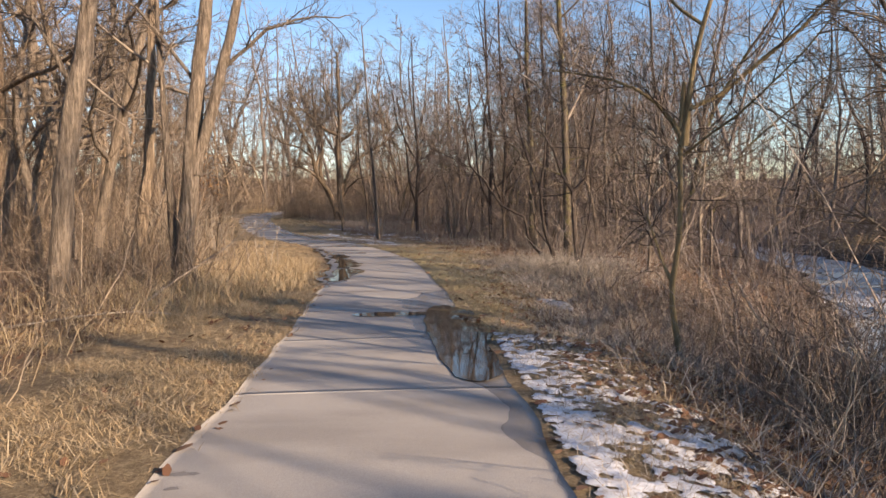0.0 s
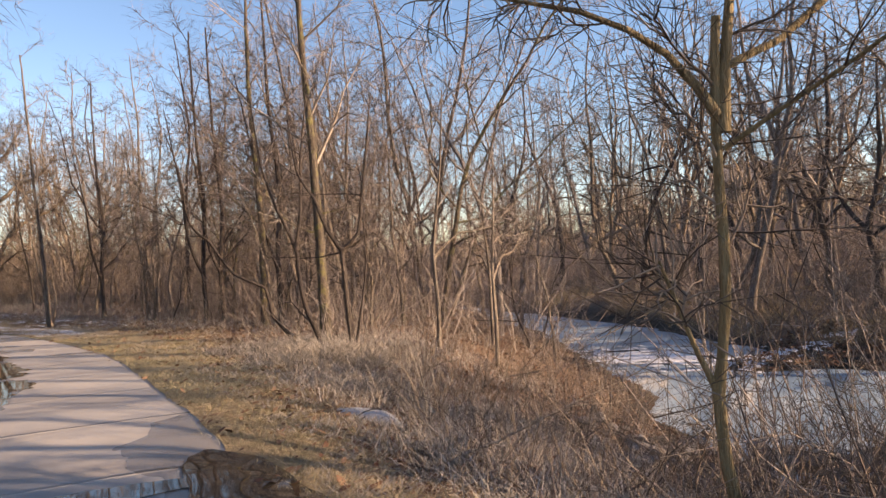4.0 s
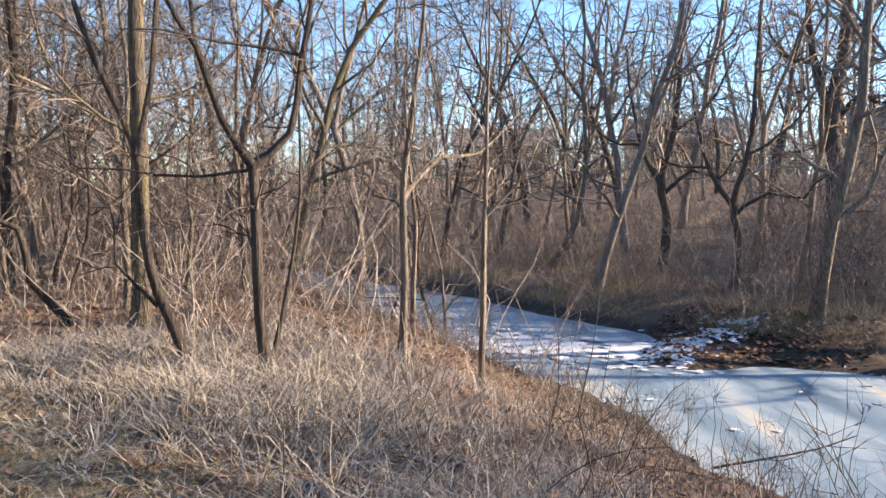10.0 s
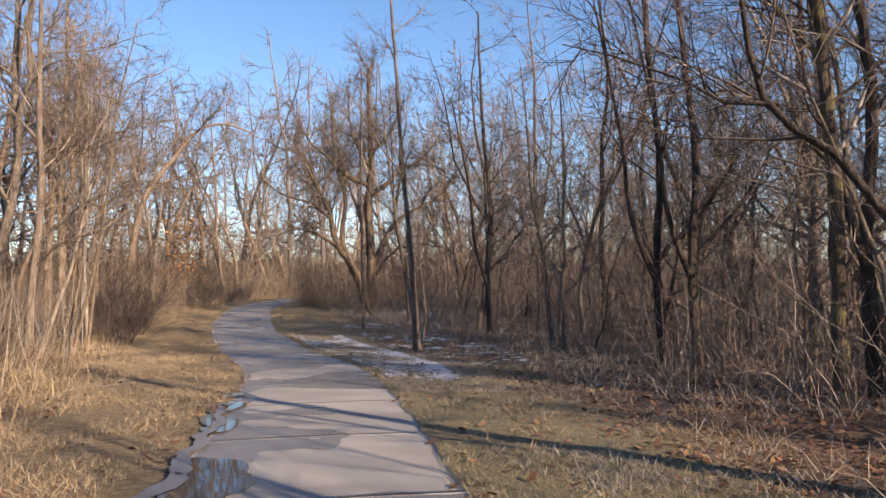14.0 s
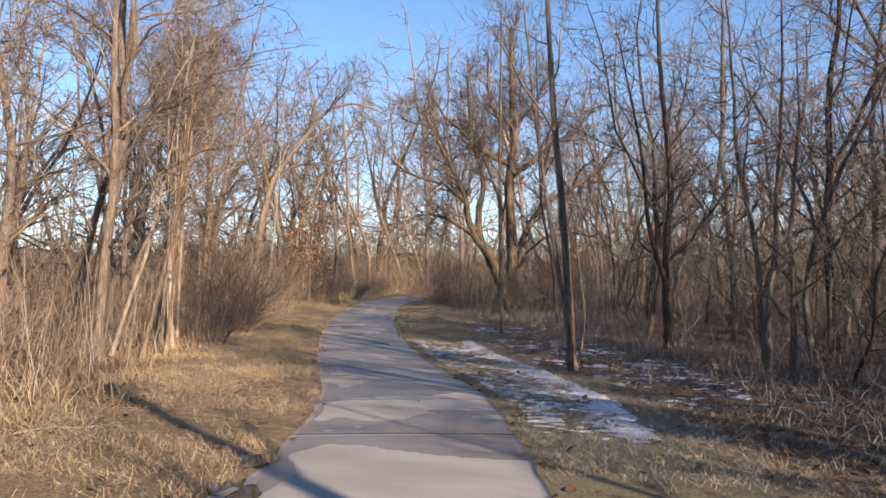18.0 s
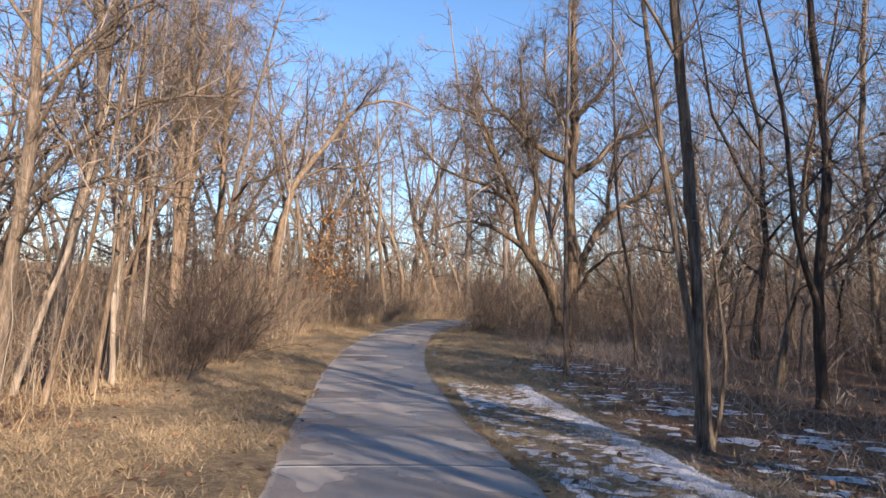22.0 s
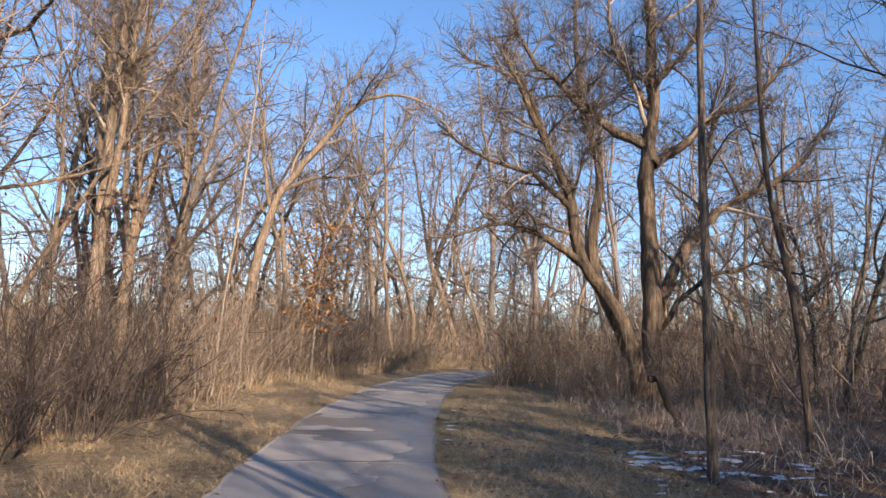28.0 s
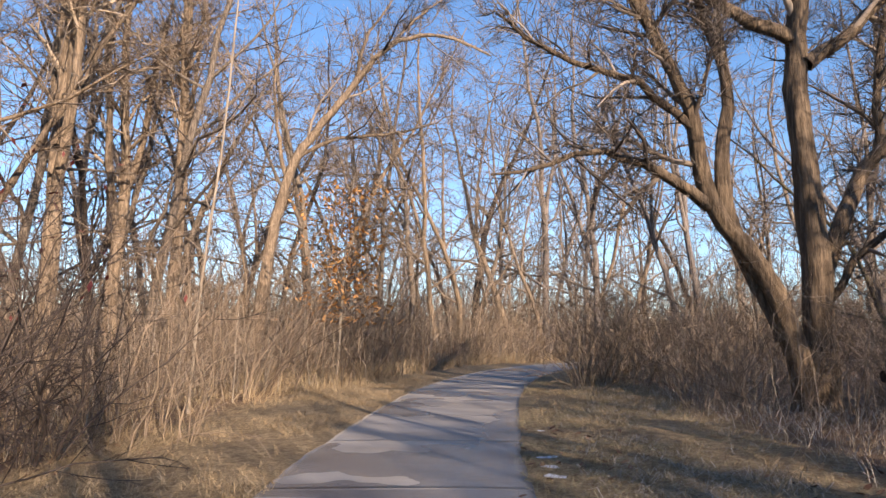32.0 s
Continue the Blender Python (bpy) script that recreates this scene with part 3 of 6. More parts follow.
path_root = tagged(new("pavement"), "grey jointed footpath, damp in places, between dead grass verges", "path", kind="structure")
JOINT, GAP = 2.55, 0.004
first = int(np.argmin(np.abs(LINE[:, 1] + 14)))
last = int(np.argmin(np.abs(LINE[:, 0] - 4) + np.abs(LINE[:, 1] - 81.6)))
s_first, s_last = S_LINE[first] - 0.15, S_LINE[last]
k_slab = 0
s0 = s_first
while s0 < s_last:
    s1 = s0 + JOINT - GAP
    near = -1 < np.interp(s0, S_LINE, LINE[:, 1]) < 56
    res = 0.075 if near else 0.3
    n_s, n_t = int(JOINT / res), int(2 * HALF / res)
    ss, tt = np.meshgrid(np.linspace(s0, s1, n_s), np.linspace(-HALF, HALF, n_t), indexing="ij")
    tt = tt + 0.055 * fbm(ss * 1.3, np.sign(tt) * 7, 51, 4) * (np.abs(tt) / HALF) ** 6
    cx, cy = np.interp(ss, S_LINE, LINE[:, 0]), np.interp(ss, S_LINE, LINE[:, 1])
    rx, ry = np.interp(ss, S_LINE, SIDE[:, 0]), np.interp(ss, S_LINE, SIDE[:, 1])
    px, py = cx + rx * tt, cy + ry * tt
    pz = height(px, py, False) + 0.012 - 0.012 * (tt / HALF) ** 2 + 0.004 * fbm(px * 2, py * 2, 61, 3)
    rim = np.minimum(np.minimum(ss - s0, s1 - ss) / 0.02, (HALF - np.abs(tt)) / 0.05)
    pz = pz - 0.003 * (1 - np.clip(rim, 0, 1))
    vs = [np.stack([px, py, pz], -1).reshape(-1, 3)]
    ids = np.arange(n_s * n_t).reshape(n_s, n_t)
    fs = [np.stack([ids[:-1, :-1], ids[1:, :-1], ids[1:, 1:], ids[:-1, 1:]], -1).reshape(-1, 4)]
    loop = np.r_[ids[0, :-1], ids[:-1, -1], ids[-1, :0:-1], ids[:0:-1, 0]]
    low = vs[0][loop].copy()
    low[:, 2] -= 0.09
    vs.append(low)
    a, b = loop, n_s * n_t + np.arange(len(loop))
    fs.append(np.stack([a, np.roll(a, -1), np.roll(b, -1), b], -1)[:, ::-1])
    me = mesh_from("slab", np.concatenate(vs), np.concatenate(fs))
    w = np.r_[wetness(px, py).ravel(), np.full(len(loop), 0.6)]
    me.attributes.new("wet", 'FLOAT', 'POINT').data.foreach_set("value", w.astype(np.float32))
    part("slab", me, PAVING, path_root)
    s0 += JOINT


# ---- puddles, snow and ice ----
def ponding(y):
    """How far the puddle pushes back grass and snow on the right."""
    return np.interp(y, [5.5, 7.3, 11.5, 12.4], [0, 0.02, 0.16, 0])


def ponding_left(y):
    return np.interp(y, [15, 16.5, 24, 29, 31], [0, 0.4, 0.45, 0.15, 0])


def blobs(x, y, spots, rough=0.35, freq=1.6, seed=71):
    """Union of ellipses (x, y, rx, ry, turn) with an uneven rim; positive inside."""
    best = np.full(np.shape(x), -9.0)
    for cx, cy, ra, rb, turn in spots:
        c, s = math.cos(radians(turn)), math.sin(radians(turn))
        u, v = ((x - cx) * c + (y - cy) * s) / ra, (-(x - cx) * s + (y - cy) * c) / rb
        best = np.maximum(best, (1 - np.hypot(u, v)) * min(ra, rb))
    return best + rough * min(s[3] for s in spots) * fbm(x * freq, y * freq, seed, 3)


def puddle(name, label, spots, lift, x0, x1, y0, y1):
    px, py, f, _ = patch(lambda a, b: blobs(a, b, spots), x0, x1, y0, y1, 0.05)
    pz = height(px, py, False) + lift
    me = mesh_from(name, np.stack([px, py, pz], -1), f)
    tagged(part(name, me, PUDDLE), label, "puddle")


puddle("puddle", "dark meltwater puddle mirroring trees on the path's edge", [(0.20, 8.0, 0.30, 1.5, 4), (0.16, 10.0, 0.46, 1.9, 2), (-0.70, 10.75, 0.62, 0.24, 4)], 0.02, -1.6, 1.5, 6.5, 13.5)
puddle("puddle", "small brown puddle beside dead grass on the path's edge", [(-2.65, 17.4, 0.45, 1.4, 8), (-2.45, 18.7, 0.4, 0.8, 20)], 0.018, -4, -1.5, 15, 21)
puddle("puddle", "long shallow puddle along the grass edge of the path", [(-2.75, 20.7, 0.5, 1.2, 12), (-3.2, 22.5, 0.42, 1.2, 14), (-3.5, 24.4, 0.28, 1.3, 12), (-4.55, 27.4, 0.16, 1.8, 17)], 0.02, -5.6, -2.2, 18, 30)


def ice_rim(x, y):
    lat, _ = along(x, y)
    lat = lat.reshape(np.shape(x))
    wave = 0.22 * fbm(x * 1.1, y * 1.1, 77, 3)
    wide = np.interp(y, [14.5, 16, 25, 29, 31], [0, .10, .10, .06, 0])
    return np.minimum(wide - np.abs(-lat - 1.2 - wave) + 0.04 * fbm(x * 5, y * 5, 78, 3), 0.12) - 0.02


px, py, f, _ = patch(ice_rim, -7, -1, 14, 31.5, 0.06)
me = mesh_from("wet_silt", np.stack([px, py, height(px, py, False) + 0.025], -1), f)
tagged(part("wet_silt", me, WET_SILT), "pale wet silt washed along the path's grassy edge", "silt", kind="stuff")


def snow_sheet(name, label, field, x0, x1, y0, y1, res, thick):
    px, py, f, v = patch(field, x0, x1, y0, y1, res)
    pz = ground_z(px, py) + 0.006 + np.minimum(thick, v * 0.55) * (0.8 + 0.4 * vnoise(px * 9, py * 9, 81))
    me = mesh_from(name, np.stack([px, py, pz], -1), f)
    return tagged(part(name, me, SNOW), label, "snow", kind="stuff")


def snow_near(x, y):
    lat, _ = along(x, y)
    lat = lat.reshape(np.shape(x))
    push = ponding(y)
    zone = np.minimum(smooth(1.12, 1.32, lat - push), smooth(3.5, 2.5, lat)) * smooth(1.2, 3.0, y) * smooth(10.8, 8.6, y)
    edge = 0.35 * np.exp(-((lat - push - 1.42) / 0.2) ** 2) + 0.3 * np.exp(-(((x - 1.75) / 0.6) ** 2 + ((y - 4.9) / 0.7) ** 2))
    return 0.12 * (fbm(x * 11.0, y * 13.0, 91, 3) + 0.35 * fbm(x * 1.6, y * 1.6, 92, 2) - 0.12 + edge) * (zone > 0.02) - 0.22 * (1 - zone)


def snow_strip(x, y):
    ridge = np.interp(y, [29, 32, 34.5, 38.3, 43, 46, 48.5], [-1.2, -1.85, -2.4, -3.9, -6.3, -7.7, -8.9])
    lat, _ = along(x, y)
    lat = lat.reshape(np.shape(x))
    d = x - ridge
    zone = np.minimum(smooth(1.25, 1.5, lat), smooth(0.25, -0.05, d)) * smooth(30.3, 32.2, y) * smooth(46.0, 43.5, y)
    edge = 0.55 * np.exp(-((d + 0.15) / 0.22) ** 2) + 0.12 * np.exp(-((lat - 1.5) / 0.2) ** 2)
    return 0.12 * (fbm(x * 9.0, y * 11.0, 95, 3) + 0.35 * fbm(x * 1.1, y * 1.3, 94, 2) - 0.10 + edge) * (zone > 0.02) - 0.22 * (1 - zone)


def snow_wood(x, y):
    ridge = np.interp(y, [29, 32, 34.5, 38.3, 43, 46, 50], [-1.2, -1.85, -2.4, -3.9, -6.3, -7.7, -8.0])
    d = x - ridge
    zone = smooth(0.0, 0.5, d) * smooth(6.0, 3.0, d) * smooth(32, 35, y) * smooth(52, 48, y)
    return 0.16 * (fbm(x * 5.0, y * 7.0, 97, 4) + 0.4 * fbm(x * 0.6, y * 0.8, 96, 2) - 0.24) - 0.3 * (1 - zone)


def snow_late(x, y):
    lat, _ = along(x, y)
    lat = lat.reshape(np.shape(x))
    zone = np.maximum(np.minimum(smooth(1.22, 1.35, lat), smooth(1.9, 1.5, lat)) * smooth(45, 47, y) * smooth(54, 51, y), 0.9 * np.exp(-(((x + 5.6) / 1.6) ** 2 + ((y - 46.3) / 1.3) ** 2)))
    return 0.14 * (fbm(x * 5.2, y * 6.6, 99, 4) - 0.27) - 0.3 * (1 - zone)


snow_sheet("snow_patches", "thin patchy melting snow over leaf litter by the path", snow_near, 0.5, 3.4, 1.0, 11.0, 0.028, 0.016)
snow_sheet("snow_patches", "strip of patchy old snow on the grass verge", snow_strip, -9.6, -0.6, 29.5, 47, 0.04, 0.02)
snow_sheet("snow_patches", "scattered snow remnants on the shaded wood floor", snow_wood, -8.5, 5.5, 31, 53, 0.07, 0.02)
snow_sheet("snow_patches", "small thin snow remnants in dead grass", snow_late, -13.5, -3.5, 44, 54, 0.06, 0.03)

px, py, f, _ = patch(lambda a, b: -stream(a, b) + 0.15, 4.5, 48, -12, 100, 0.3)
me = mesh_from("ice", np.stack([px, py, WATER + 0.02 * fbm(px * 0.6, py * 0.6, 103, 3)], -1), f)
tagged(part("ice", me, ICE), "pale blue-white ice sheet on the stream", "ice", kind="structure")


def snow_isle(x, y):
    zone = np.maximum(np.exp(-(((x - 16.4) / 2.1) ** 2 + ((y - 21.5) / 1.8) ** 2)), np.exp(-(((x - 15.0) / 1.7) ** 2 + ((y - 24.6) / 2.8) ** 2)))
    zone = np.maximum(zone, 0.8 * np.exp(-(((x - 18.2) / 1.7) ** 2 + ((y - 20.9) / 1.1) ** 2)))
    bare = np.exp(-(((x - 17.2) / 1.3) ** 2 + ((y - 19.5) / 0.8) ** 2))
    return 0.18 * (1.3 * zone - 0.68 + 1.25 * fbm(x * 4.5, y * 4.5, 105, 5) - bare)


def over_isle(x, y):
    return np.maximum(ground_z(x, y), WATER + 0.015)


px, py, f, v = patch(snow_isle, 11, 21, 16, 29, 0.05)
me = mesh_from("snow_cover", np.stack([px, py, over_isle(px, py) + 0.012 + np.minimum(0.012, v * 0.2)], -1), f)
tagged(part("snow_cover", me, SNOW), "broken white snow cover on the muddy stream bar", "snow", kind="stuff")

# ---- scatter of blades, leaves and stems ----
def blades(x, y, tall, width, rng, lean=0.5, pieces=2):
    """Bent two-piece grass blades standing on the ground, as arrays."""
    n = len(x)
    z0 = ground_z(x, y) - 0.01
    a = rng.uniform(0, 2 * math.pi, n)
    h = tall * rng.uniform(0.55, 1.25, n)
    w = width * rng.uniform(0.6, 1.3, n)
    l = lean * rng.uniform(0.1, 1.5, n) * h
    b = rng.uniform(0, 2 * math.pi, n)
    wx, wy = np.cos(a) * w, np.sin(a) * w
    lx, ly = np.cos(b) * l, np.sin(b) * l
    p = np.empty((n, 6, 3))
    for i, (s, lf, hf) in enumerate(((-1, 0, 0), (1, 0, 0), (-0.8, 0.35, 0.62), (0.8, 0.35, 0.62), (-0.15, 1, 1), (0.15, 1, 1))):
        p[:, i, 0], p[:, i, 1], p[:, i, 2] = x + s * wx + lf * lx, y + s * wy + lf * ly, z0 + hf * h
    if pieces == 1:
        p = p[:, [0, 1, 5, 4]]
        return p.reshape(-1, 3), np.arange(n * 4).reshape(n, 4)
    k = np.arange(n)[:, None] * 6
    f = np.concatenate([k + np.array([[0, 1, 3, 2]]), k + np.array([[2, 3, 5, 4]])])
    return p.reshape(-1, 3), f


def litter_leaves(x, y, rng, size=0.05):
    """Curled fallen leaves: two folded quads each."""
    n = len(x)
    z0 = ground_z(x, y)
    a = rng.uniform(0, 2 * math.pi, n)
    s = size * rng.uniform(0.5, 1.3, n)
    curl = rng.uniform(0.1, 0.7, n) * s
    tilt = rng.normal(0, 0.35, n)
    ca, sa = np.cos(a), np.sin(a)
    p = np.empty((n, 6, 3))
    for i, (u, v, c) in enumerate(((-1, -.45, 0), (-1, .45, .3), (0, -.7, .3), (0, .7, .9), (1.1, -.2, .6), (1.1, .2, 1.0))):
        p[:, i, 0], p[:, i, 1] = x + s * (u * ca - v * sa), y + s * (u * sa + v * ca)
        p[:, i, 2] = z0 + 0.006 + curl * c + np.abs(tilt) * s * (u * 0.5 + 0.5)
    k = np.arange(n)[:, None] * 6
    return p.reshape(-1, 3), np.concatenate([k + np.array([[0, 2, 3, 1]]), k + np.array([[2, 4, 5, 3]])])


def spread(count, x0, x1, y0, y1, weight, rng):
    """Random points in a box, kept with the probability that weight gives."""
    out = []
    got = 0
    for _ in range(14):
        x, y = rng.uniform(x0, x1, count * 2), rng.uniform(y0, y1, count * 2)
        k = rng.uniform(0, 1, count * 2) < weight(x, y)
        out.append(np.stack([x[k], y[k]], -1))
        got += k.sum()
        if got >= count:
            break
    return np.concatenate(out)[:count].T


def lateral(x, y):
    return along(x, y)[0]


def stuff(name, arrays, material, label, category):
    v, f = arrays
    return tagged(part(name, mesh_from(name, v, f), material), label, category, kind="stuff")


def w_verge_left(x, y):
    lat = lateral(x, y)
    m = smooth(1.08, 1.30, -lat - ponding_left(y) + 0.08 * vnoise(x * 3, y * 3, 5)) * smooth(6.5, 3.5, -lat)
    return m * smooth(-0.25, 0.25, fbm(x * 0.8, y * 0.8, 111, 3) + 0.1)


def w_verge_right(x, y):
    lat = lateral(x, y)
    m = smooth(1.08, 1.30, lat - ponding(y) + 0.08 * vnoise(x * 3, y * 3, 5)) * smooth(5.2, 3.0, lat)
    return m * smooth(-0.25, 0.25, fbm(x * 0.8, y * 0.8, 113, 3) + 0.1) * smooth(7, 10, y)


def w_tall_left(x, y):
    lat = lateral(x, y)
    m = np.interp(y, [0, 10, 13, 20, 24, 55, 60, 70, 76], [.10, .16, .8, .8, .10, .16, 1, 1, .2])
    start = np.interp(y, [0, 10, 14, 20, 25, 45, 55, 75], [3.6, 3.0, 1.6, 1.6, 3.4, 4.2, 3.0, 2.2])
    return m * smooth(start - 0.3, start + 0.4, -lat) * smooth(start + 5, start + 1.2, -lat)


def w_tall_right(x, y):
    lat = lateral(x, y)
    d = stream(x, y)
    start = np.interp(y, [0, 9, 14, 20, 28, 36, 44, 52, 75], [2.8, 2.4, 2.6, 3.8, 4.0, 4.2, 4.6, 4.2, 3.0])
    return smooth(start - 0.4, start + 0.6, lat) * smooth(start + 7, start + 2, lat) * smooth(0.0, 0.4, d) * np.interp(y, [0, 12, 17, 21, 40, 60], [.6, 1, .8, .14, .16, .4]) * (np.hypot(x - 1.9, y - 13.4) > 0.7)


def near_bias(y):
    return np.interp(y, [-3, 0, 12, 30, 45, 55, 75], [.3, 1, 1, .75, .9, .6, .3])


r = np.random.default_rng(21)
x, y = spread(88000, -21, 0, 1, 60, lambda a, b: w_verge_left(a, b) * near_bias(b), r)
stuff("dead_lawn_grass", blades(x, y, 0.085, 0.003, r, 1.8, 1), STRAW, "short tan dead grass on the sunny verge", "grass")
x, y = spread(60000, -14, 6, 5, 60, lambda a, b: w_verge_right(a, b) * near_bias(b), r)
stuff("winter_turf", blades(x, y, 0.07, 0.003, r, 1.7, 1), TURF, "short dull green and tan turf on the shaded verge", "grass")
x, y = spread(15000, -26, 0, 2, 76, w_tall_left, r)
stuff("tall_dead_grass", blades(x, y, 0.42, 0.0045, r, 1.1), STRAW, "tall golden dead grass along the thicket", "grass")
x, y = spread(34000, -12, 12, 2, 76, w_tall_right, r)
stuff("tall_dead_grass", blades(x, y, 0.26, 0.004, r, 1.8), STRAW_GREY, "matted grey-brown dead grass on the stream bank", "grass")


def w_snowy(x, y):
    lat = lateral(x, y)
    near_ = smooth(1.2, 1.5, lat - ponding(y)) * smooth(3.4, 2.4, lat) * (y < 11)
    strip = smooth(1.25, 1.45, lat) * smooth(3.8, 3.0, lat) * (y > 30)
    return np.maximum(near_, strip * np.interp(y, [30, 40, 49], [1, .6, .4]))


x, y = spread(26000, -10, 4, 0.5, 49, w_snowy, r)
stuff("winter_turf", blades(x, y, 0.075, 0.003, r, 1.8, 1), STRAW_GREY, "flattened dead grass showing through thin snow", "grass")


x, y = spread(9000, 0.5, 3.6, 1.5, 11, lambda a, b: smooth(1.35, 1.7, lateral(a, b)) * smooth(3.8, 3.0, lateral(a, b)) * smooth(-0.15, 0.15, fbm(a * 2.2, b * 2.2, 133, 3)), r)
stuff("winter_turf", blades(x, y, 0.08, 0.0032, r, 1.9, 1), STRAW, "tan dead grass poking through the melting snow", "grass")
x, y = spread(4200, 0.8, 6.5, 13.6, 21, lambda a, b: smooth(3.0, 4.0, lateral(a, b)) * smooth(6.5, 4.5, lateral(a, b)) * smooth(-0.05, 0.2, fbm(a * 1.1, b * 1.1, 131, 3)), r)
stuff("tall_dead_grass", blades(x, y, 0.27, 0.0045, r, 1.9), STRAW_PALE, "pale bleached drooping grass on the mound", "grass")


def w_far_bank(x, y):
    d = stream(x, y)
    return smooth(0.3, 0.9, d) * smooth(20, 3, d) * (x > 12 + 0.28 * (y - 12)) * smooth(-0.2, 0.3, fbm(x * 0.3, y * 0.3, 117, 2) + 0.15)


x, y = spread(26000, 14, 40, 6, 50, lambda a, b: w_far_bank(a, b) * smooth(16, 1.5, stream(a, b)), r)
stuff("tall_dead_grass", blades(x, y, 0.42, 0.008, r, 1.5, 1), STRAW, "flattened straw-coloured grass on the far bank", "grass")


def w_litter(x, y):
    lat = lateral(x, y)
    start = np.where(lat > 0, np.interp(y, [0, 8, 14, 24, 34, 60], [2.0, 2.0, 2.2, 3.2, 3.4, 4.0]), 3.6)
    return smooth(start - 0.6, start + 0.6, np.abs(lat)) * smooth(12, 5, np.abs(lat)) * (stream(x, y) > 0.2) * np.where(lat > 0, 1, .45)


x, y = spread(30000, -20, 9, 0, 50, lambda a, b: w_litter(a, b) * np.interp(b, [0, 12, 30, 50], [1, 1, .6, .3]), r)
stuff("leaf_litter", litter_leaves(x, y, r, 0.036), LEAF, "brown and rust fallen leaves covering the wood floor", "leaves")
x, y = spread(5200, 0.4, 4.5, 0.5, 11.5, lambda a, b: smooth(1.5, 3.0, lateral(a, b)), r)
v, f = litter_leaves(x, y, r, 0.034)
v[:, 2] += 0.018
stuff("leaf_litter", (v, f), LEAF, "rust-brown leaves lying on thin snow and grass", "leaves")
x, y = spread(1500, -12, 4, 1, 52, lambda a, b: (np.abs(lateral(a, b)) < 2.6) * 0.25 * smooth(0.5, 1.3, np.abs(lateral(a, b))), r)
stuff("leaf_litter", litter_leaves(x, y, r, 0.04), LEAF, "scattered single brown leaves on verge and path edge", "leaves")


def brush(points, hmin, hmax, rng, stems=8, density=4.2, radius=0.013, lean=0.75, width=0.5, reach=0.35, wide=(0.35, 1.35)):
    """Many-stemmed leafless shrubs at the points: points and faces."""
    polys = []
    zs = ground_z(points[:, 0], points[:, 1]) - 0.05
    for (bx, by), z0 in zip(points, zs):
        h = hmin + (hmax - hmin) * rng.uniform(0, 1) ** 1.4
        for _ in range(int(stems * rng.uniform(0.6, 1.4))):
            a, l = rng.uniform(0, 6.28), rng.uniform(0, lean)
            p = np.array([bx + math.cos(a) * width * rng.uniform(0, 1), by + math.sin(a) * width * rng.uniform(0, 1), z0])
            polys.append(bend(rng, p, (math.cos(a) * l, math.sin(a) * l, 1), h * rng.uniform(0.4, 1.1), radius * rng.uniform(0.6, 1.3), radius * 0.35, 4, 0.26, 0.02))
    a = twig_rods(rng, *segments(polys), density, reach, radius * 0.6, wide, 0.12, 0.8)
    b = twig_rods(rng, *a, density * 0.6, reach * 0.6, radius * 0.5, wide, 0.05, 0.9)
    v1, f1 = tubes(polys, 3)
    v2, f2 = rods_mesh([a, b])
    return np.concatenate([v1, v2]), [f1, f2 + len(v1)]


def w_thicket_left(x, y):
    lat = lateral(x, y)
    start = np.interp(y, [-5, 0, 10, 14, 20, 25, 38, 44, 52, 60, 72], [4.6, 4.6, 4.2, 2.8, 2.4, 4.6, 5.4, 5.0, 4.6, 3.0, 2.4])
    return smooth(start, start + 1.0, -lat) * smooth(start + 14, start + 3, -lat)


def w_thicket_right(x, y):
    lat = lateral(x, y)
    start = np.interp(y, [0, 9, 14, 20, 27, 36, 44, 52, 58, 72], [3.2, 2.8, 4.0, 4.6, 5.2, 6.6, 8.4, 7.6, 5.0, 2.6])
    gap = (1 - smooth(1.5, 0.9, np.hypot((x - 4.8) / 4.6, (y - 14.5) / 4.8))) * (np.hypot(x + 7.2, (y - 48.6) * 0.6) > 2.0)
    return smooth(start, start + 1.2, lat) * smooth(start + 16, start + 4, lat) * (stream(x, y) > 0.6) * gap


def w_end(x, y):
    lat = lateral(x, y)
    return (np.abs(lat) > 2.4) * smooth(9, 3, np.abs(lat)) * smooth(54, 60, y)


x, y = spread(420, -32, -2, -4, 74, w_thicket_left, r)
stuff("underbrush", brush(np.stack([x, y], -1), 0.9, 3.8, r, 6, 4.0, 0.011, 0.85, 0.6, 0.5, (0.4, 1.4)), TWIG_TAN, "dense leafless tan underbrush beside the path", "brush")
x, y = spread(460, -6, 18, 1, 74, w_thicket_right, r)
stuff("underbrush", brush(np.stack([x, y], -1), 0.8, 3.4, r, 6, 5.0, 0.010, 1.15, 0.6, 0.45, (0.5, 1.5)), TWIG_SHADE_GREY, "dense grey-brown leafless thicket in the shade", "brush")
x, y = spread(420, -30, 12, 54, 88, w_end, r)
stuff("underbrush", brush(np.stack([x, y], -1), 1.0, 4.0, r, 7, 4.0, 0.013, 0.75, 0.7, 0.55, (0.4, 1.4)), TWIG_TAN, "tall reddish-brown thicket where the path bends", "brush")
x, y = spread(420, 15, 46, 2, 64, lambda a, b: smooth(0.6, 2, stream(a, b)) * (a > 13 + 0.28 * (b - 12)) * smooth(28, 8, stream(a, b)), r)
stuff("underbrush", brush(np.stack([x, y], -1), 0.8, 3.4, r, 6, 3.8, 0.015, 0.8, 0.9, 0.7), TWIG_SHADE_GREY, "grey leafless brush on the far slope", "brush")


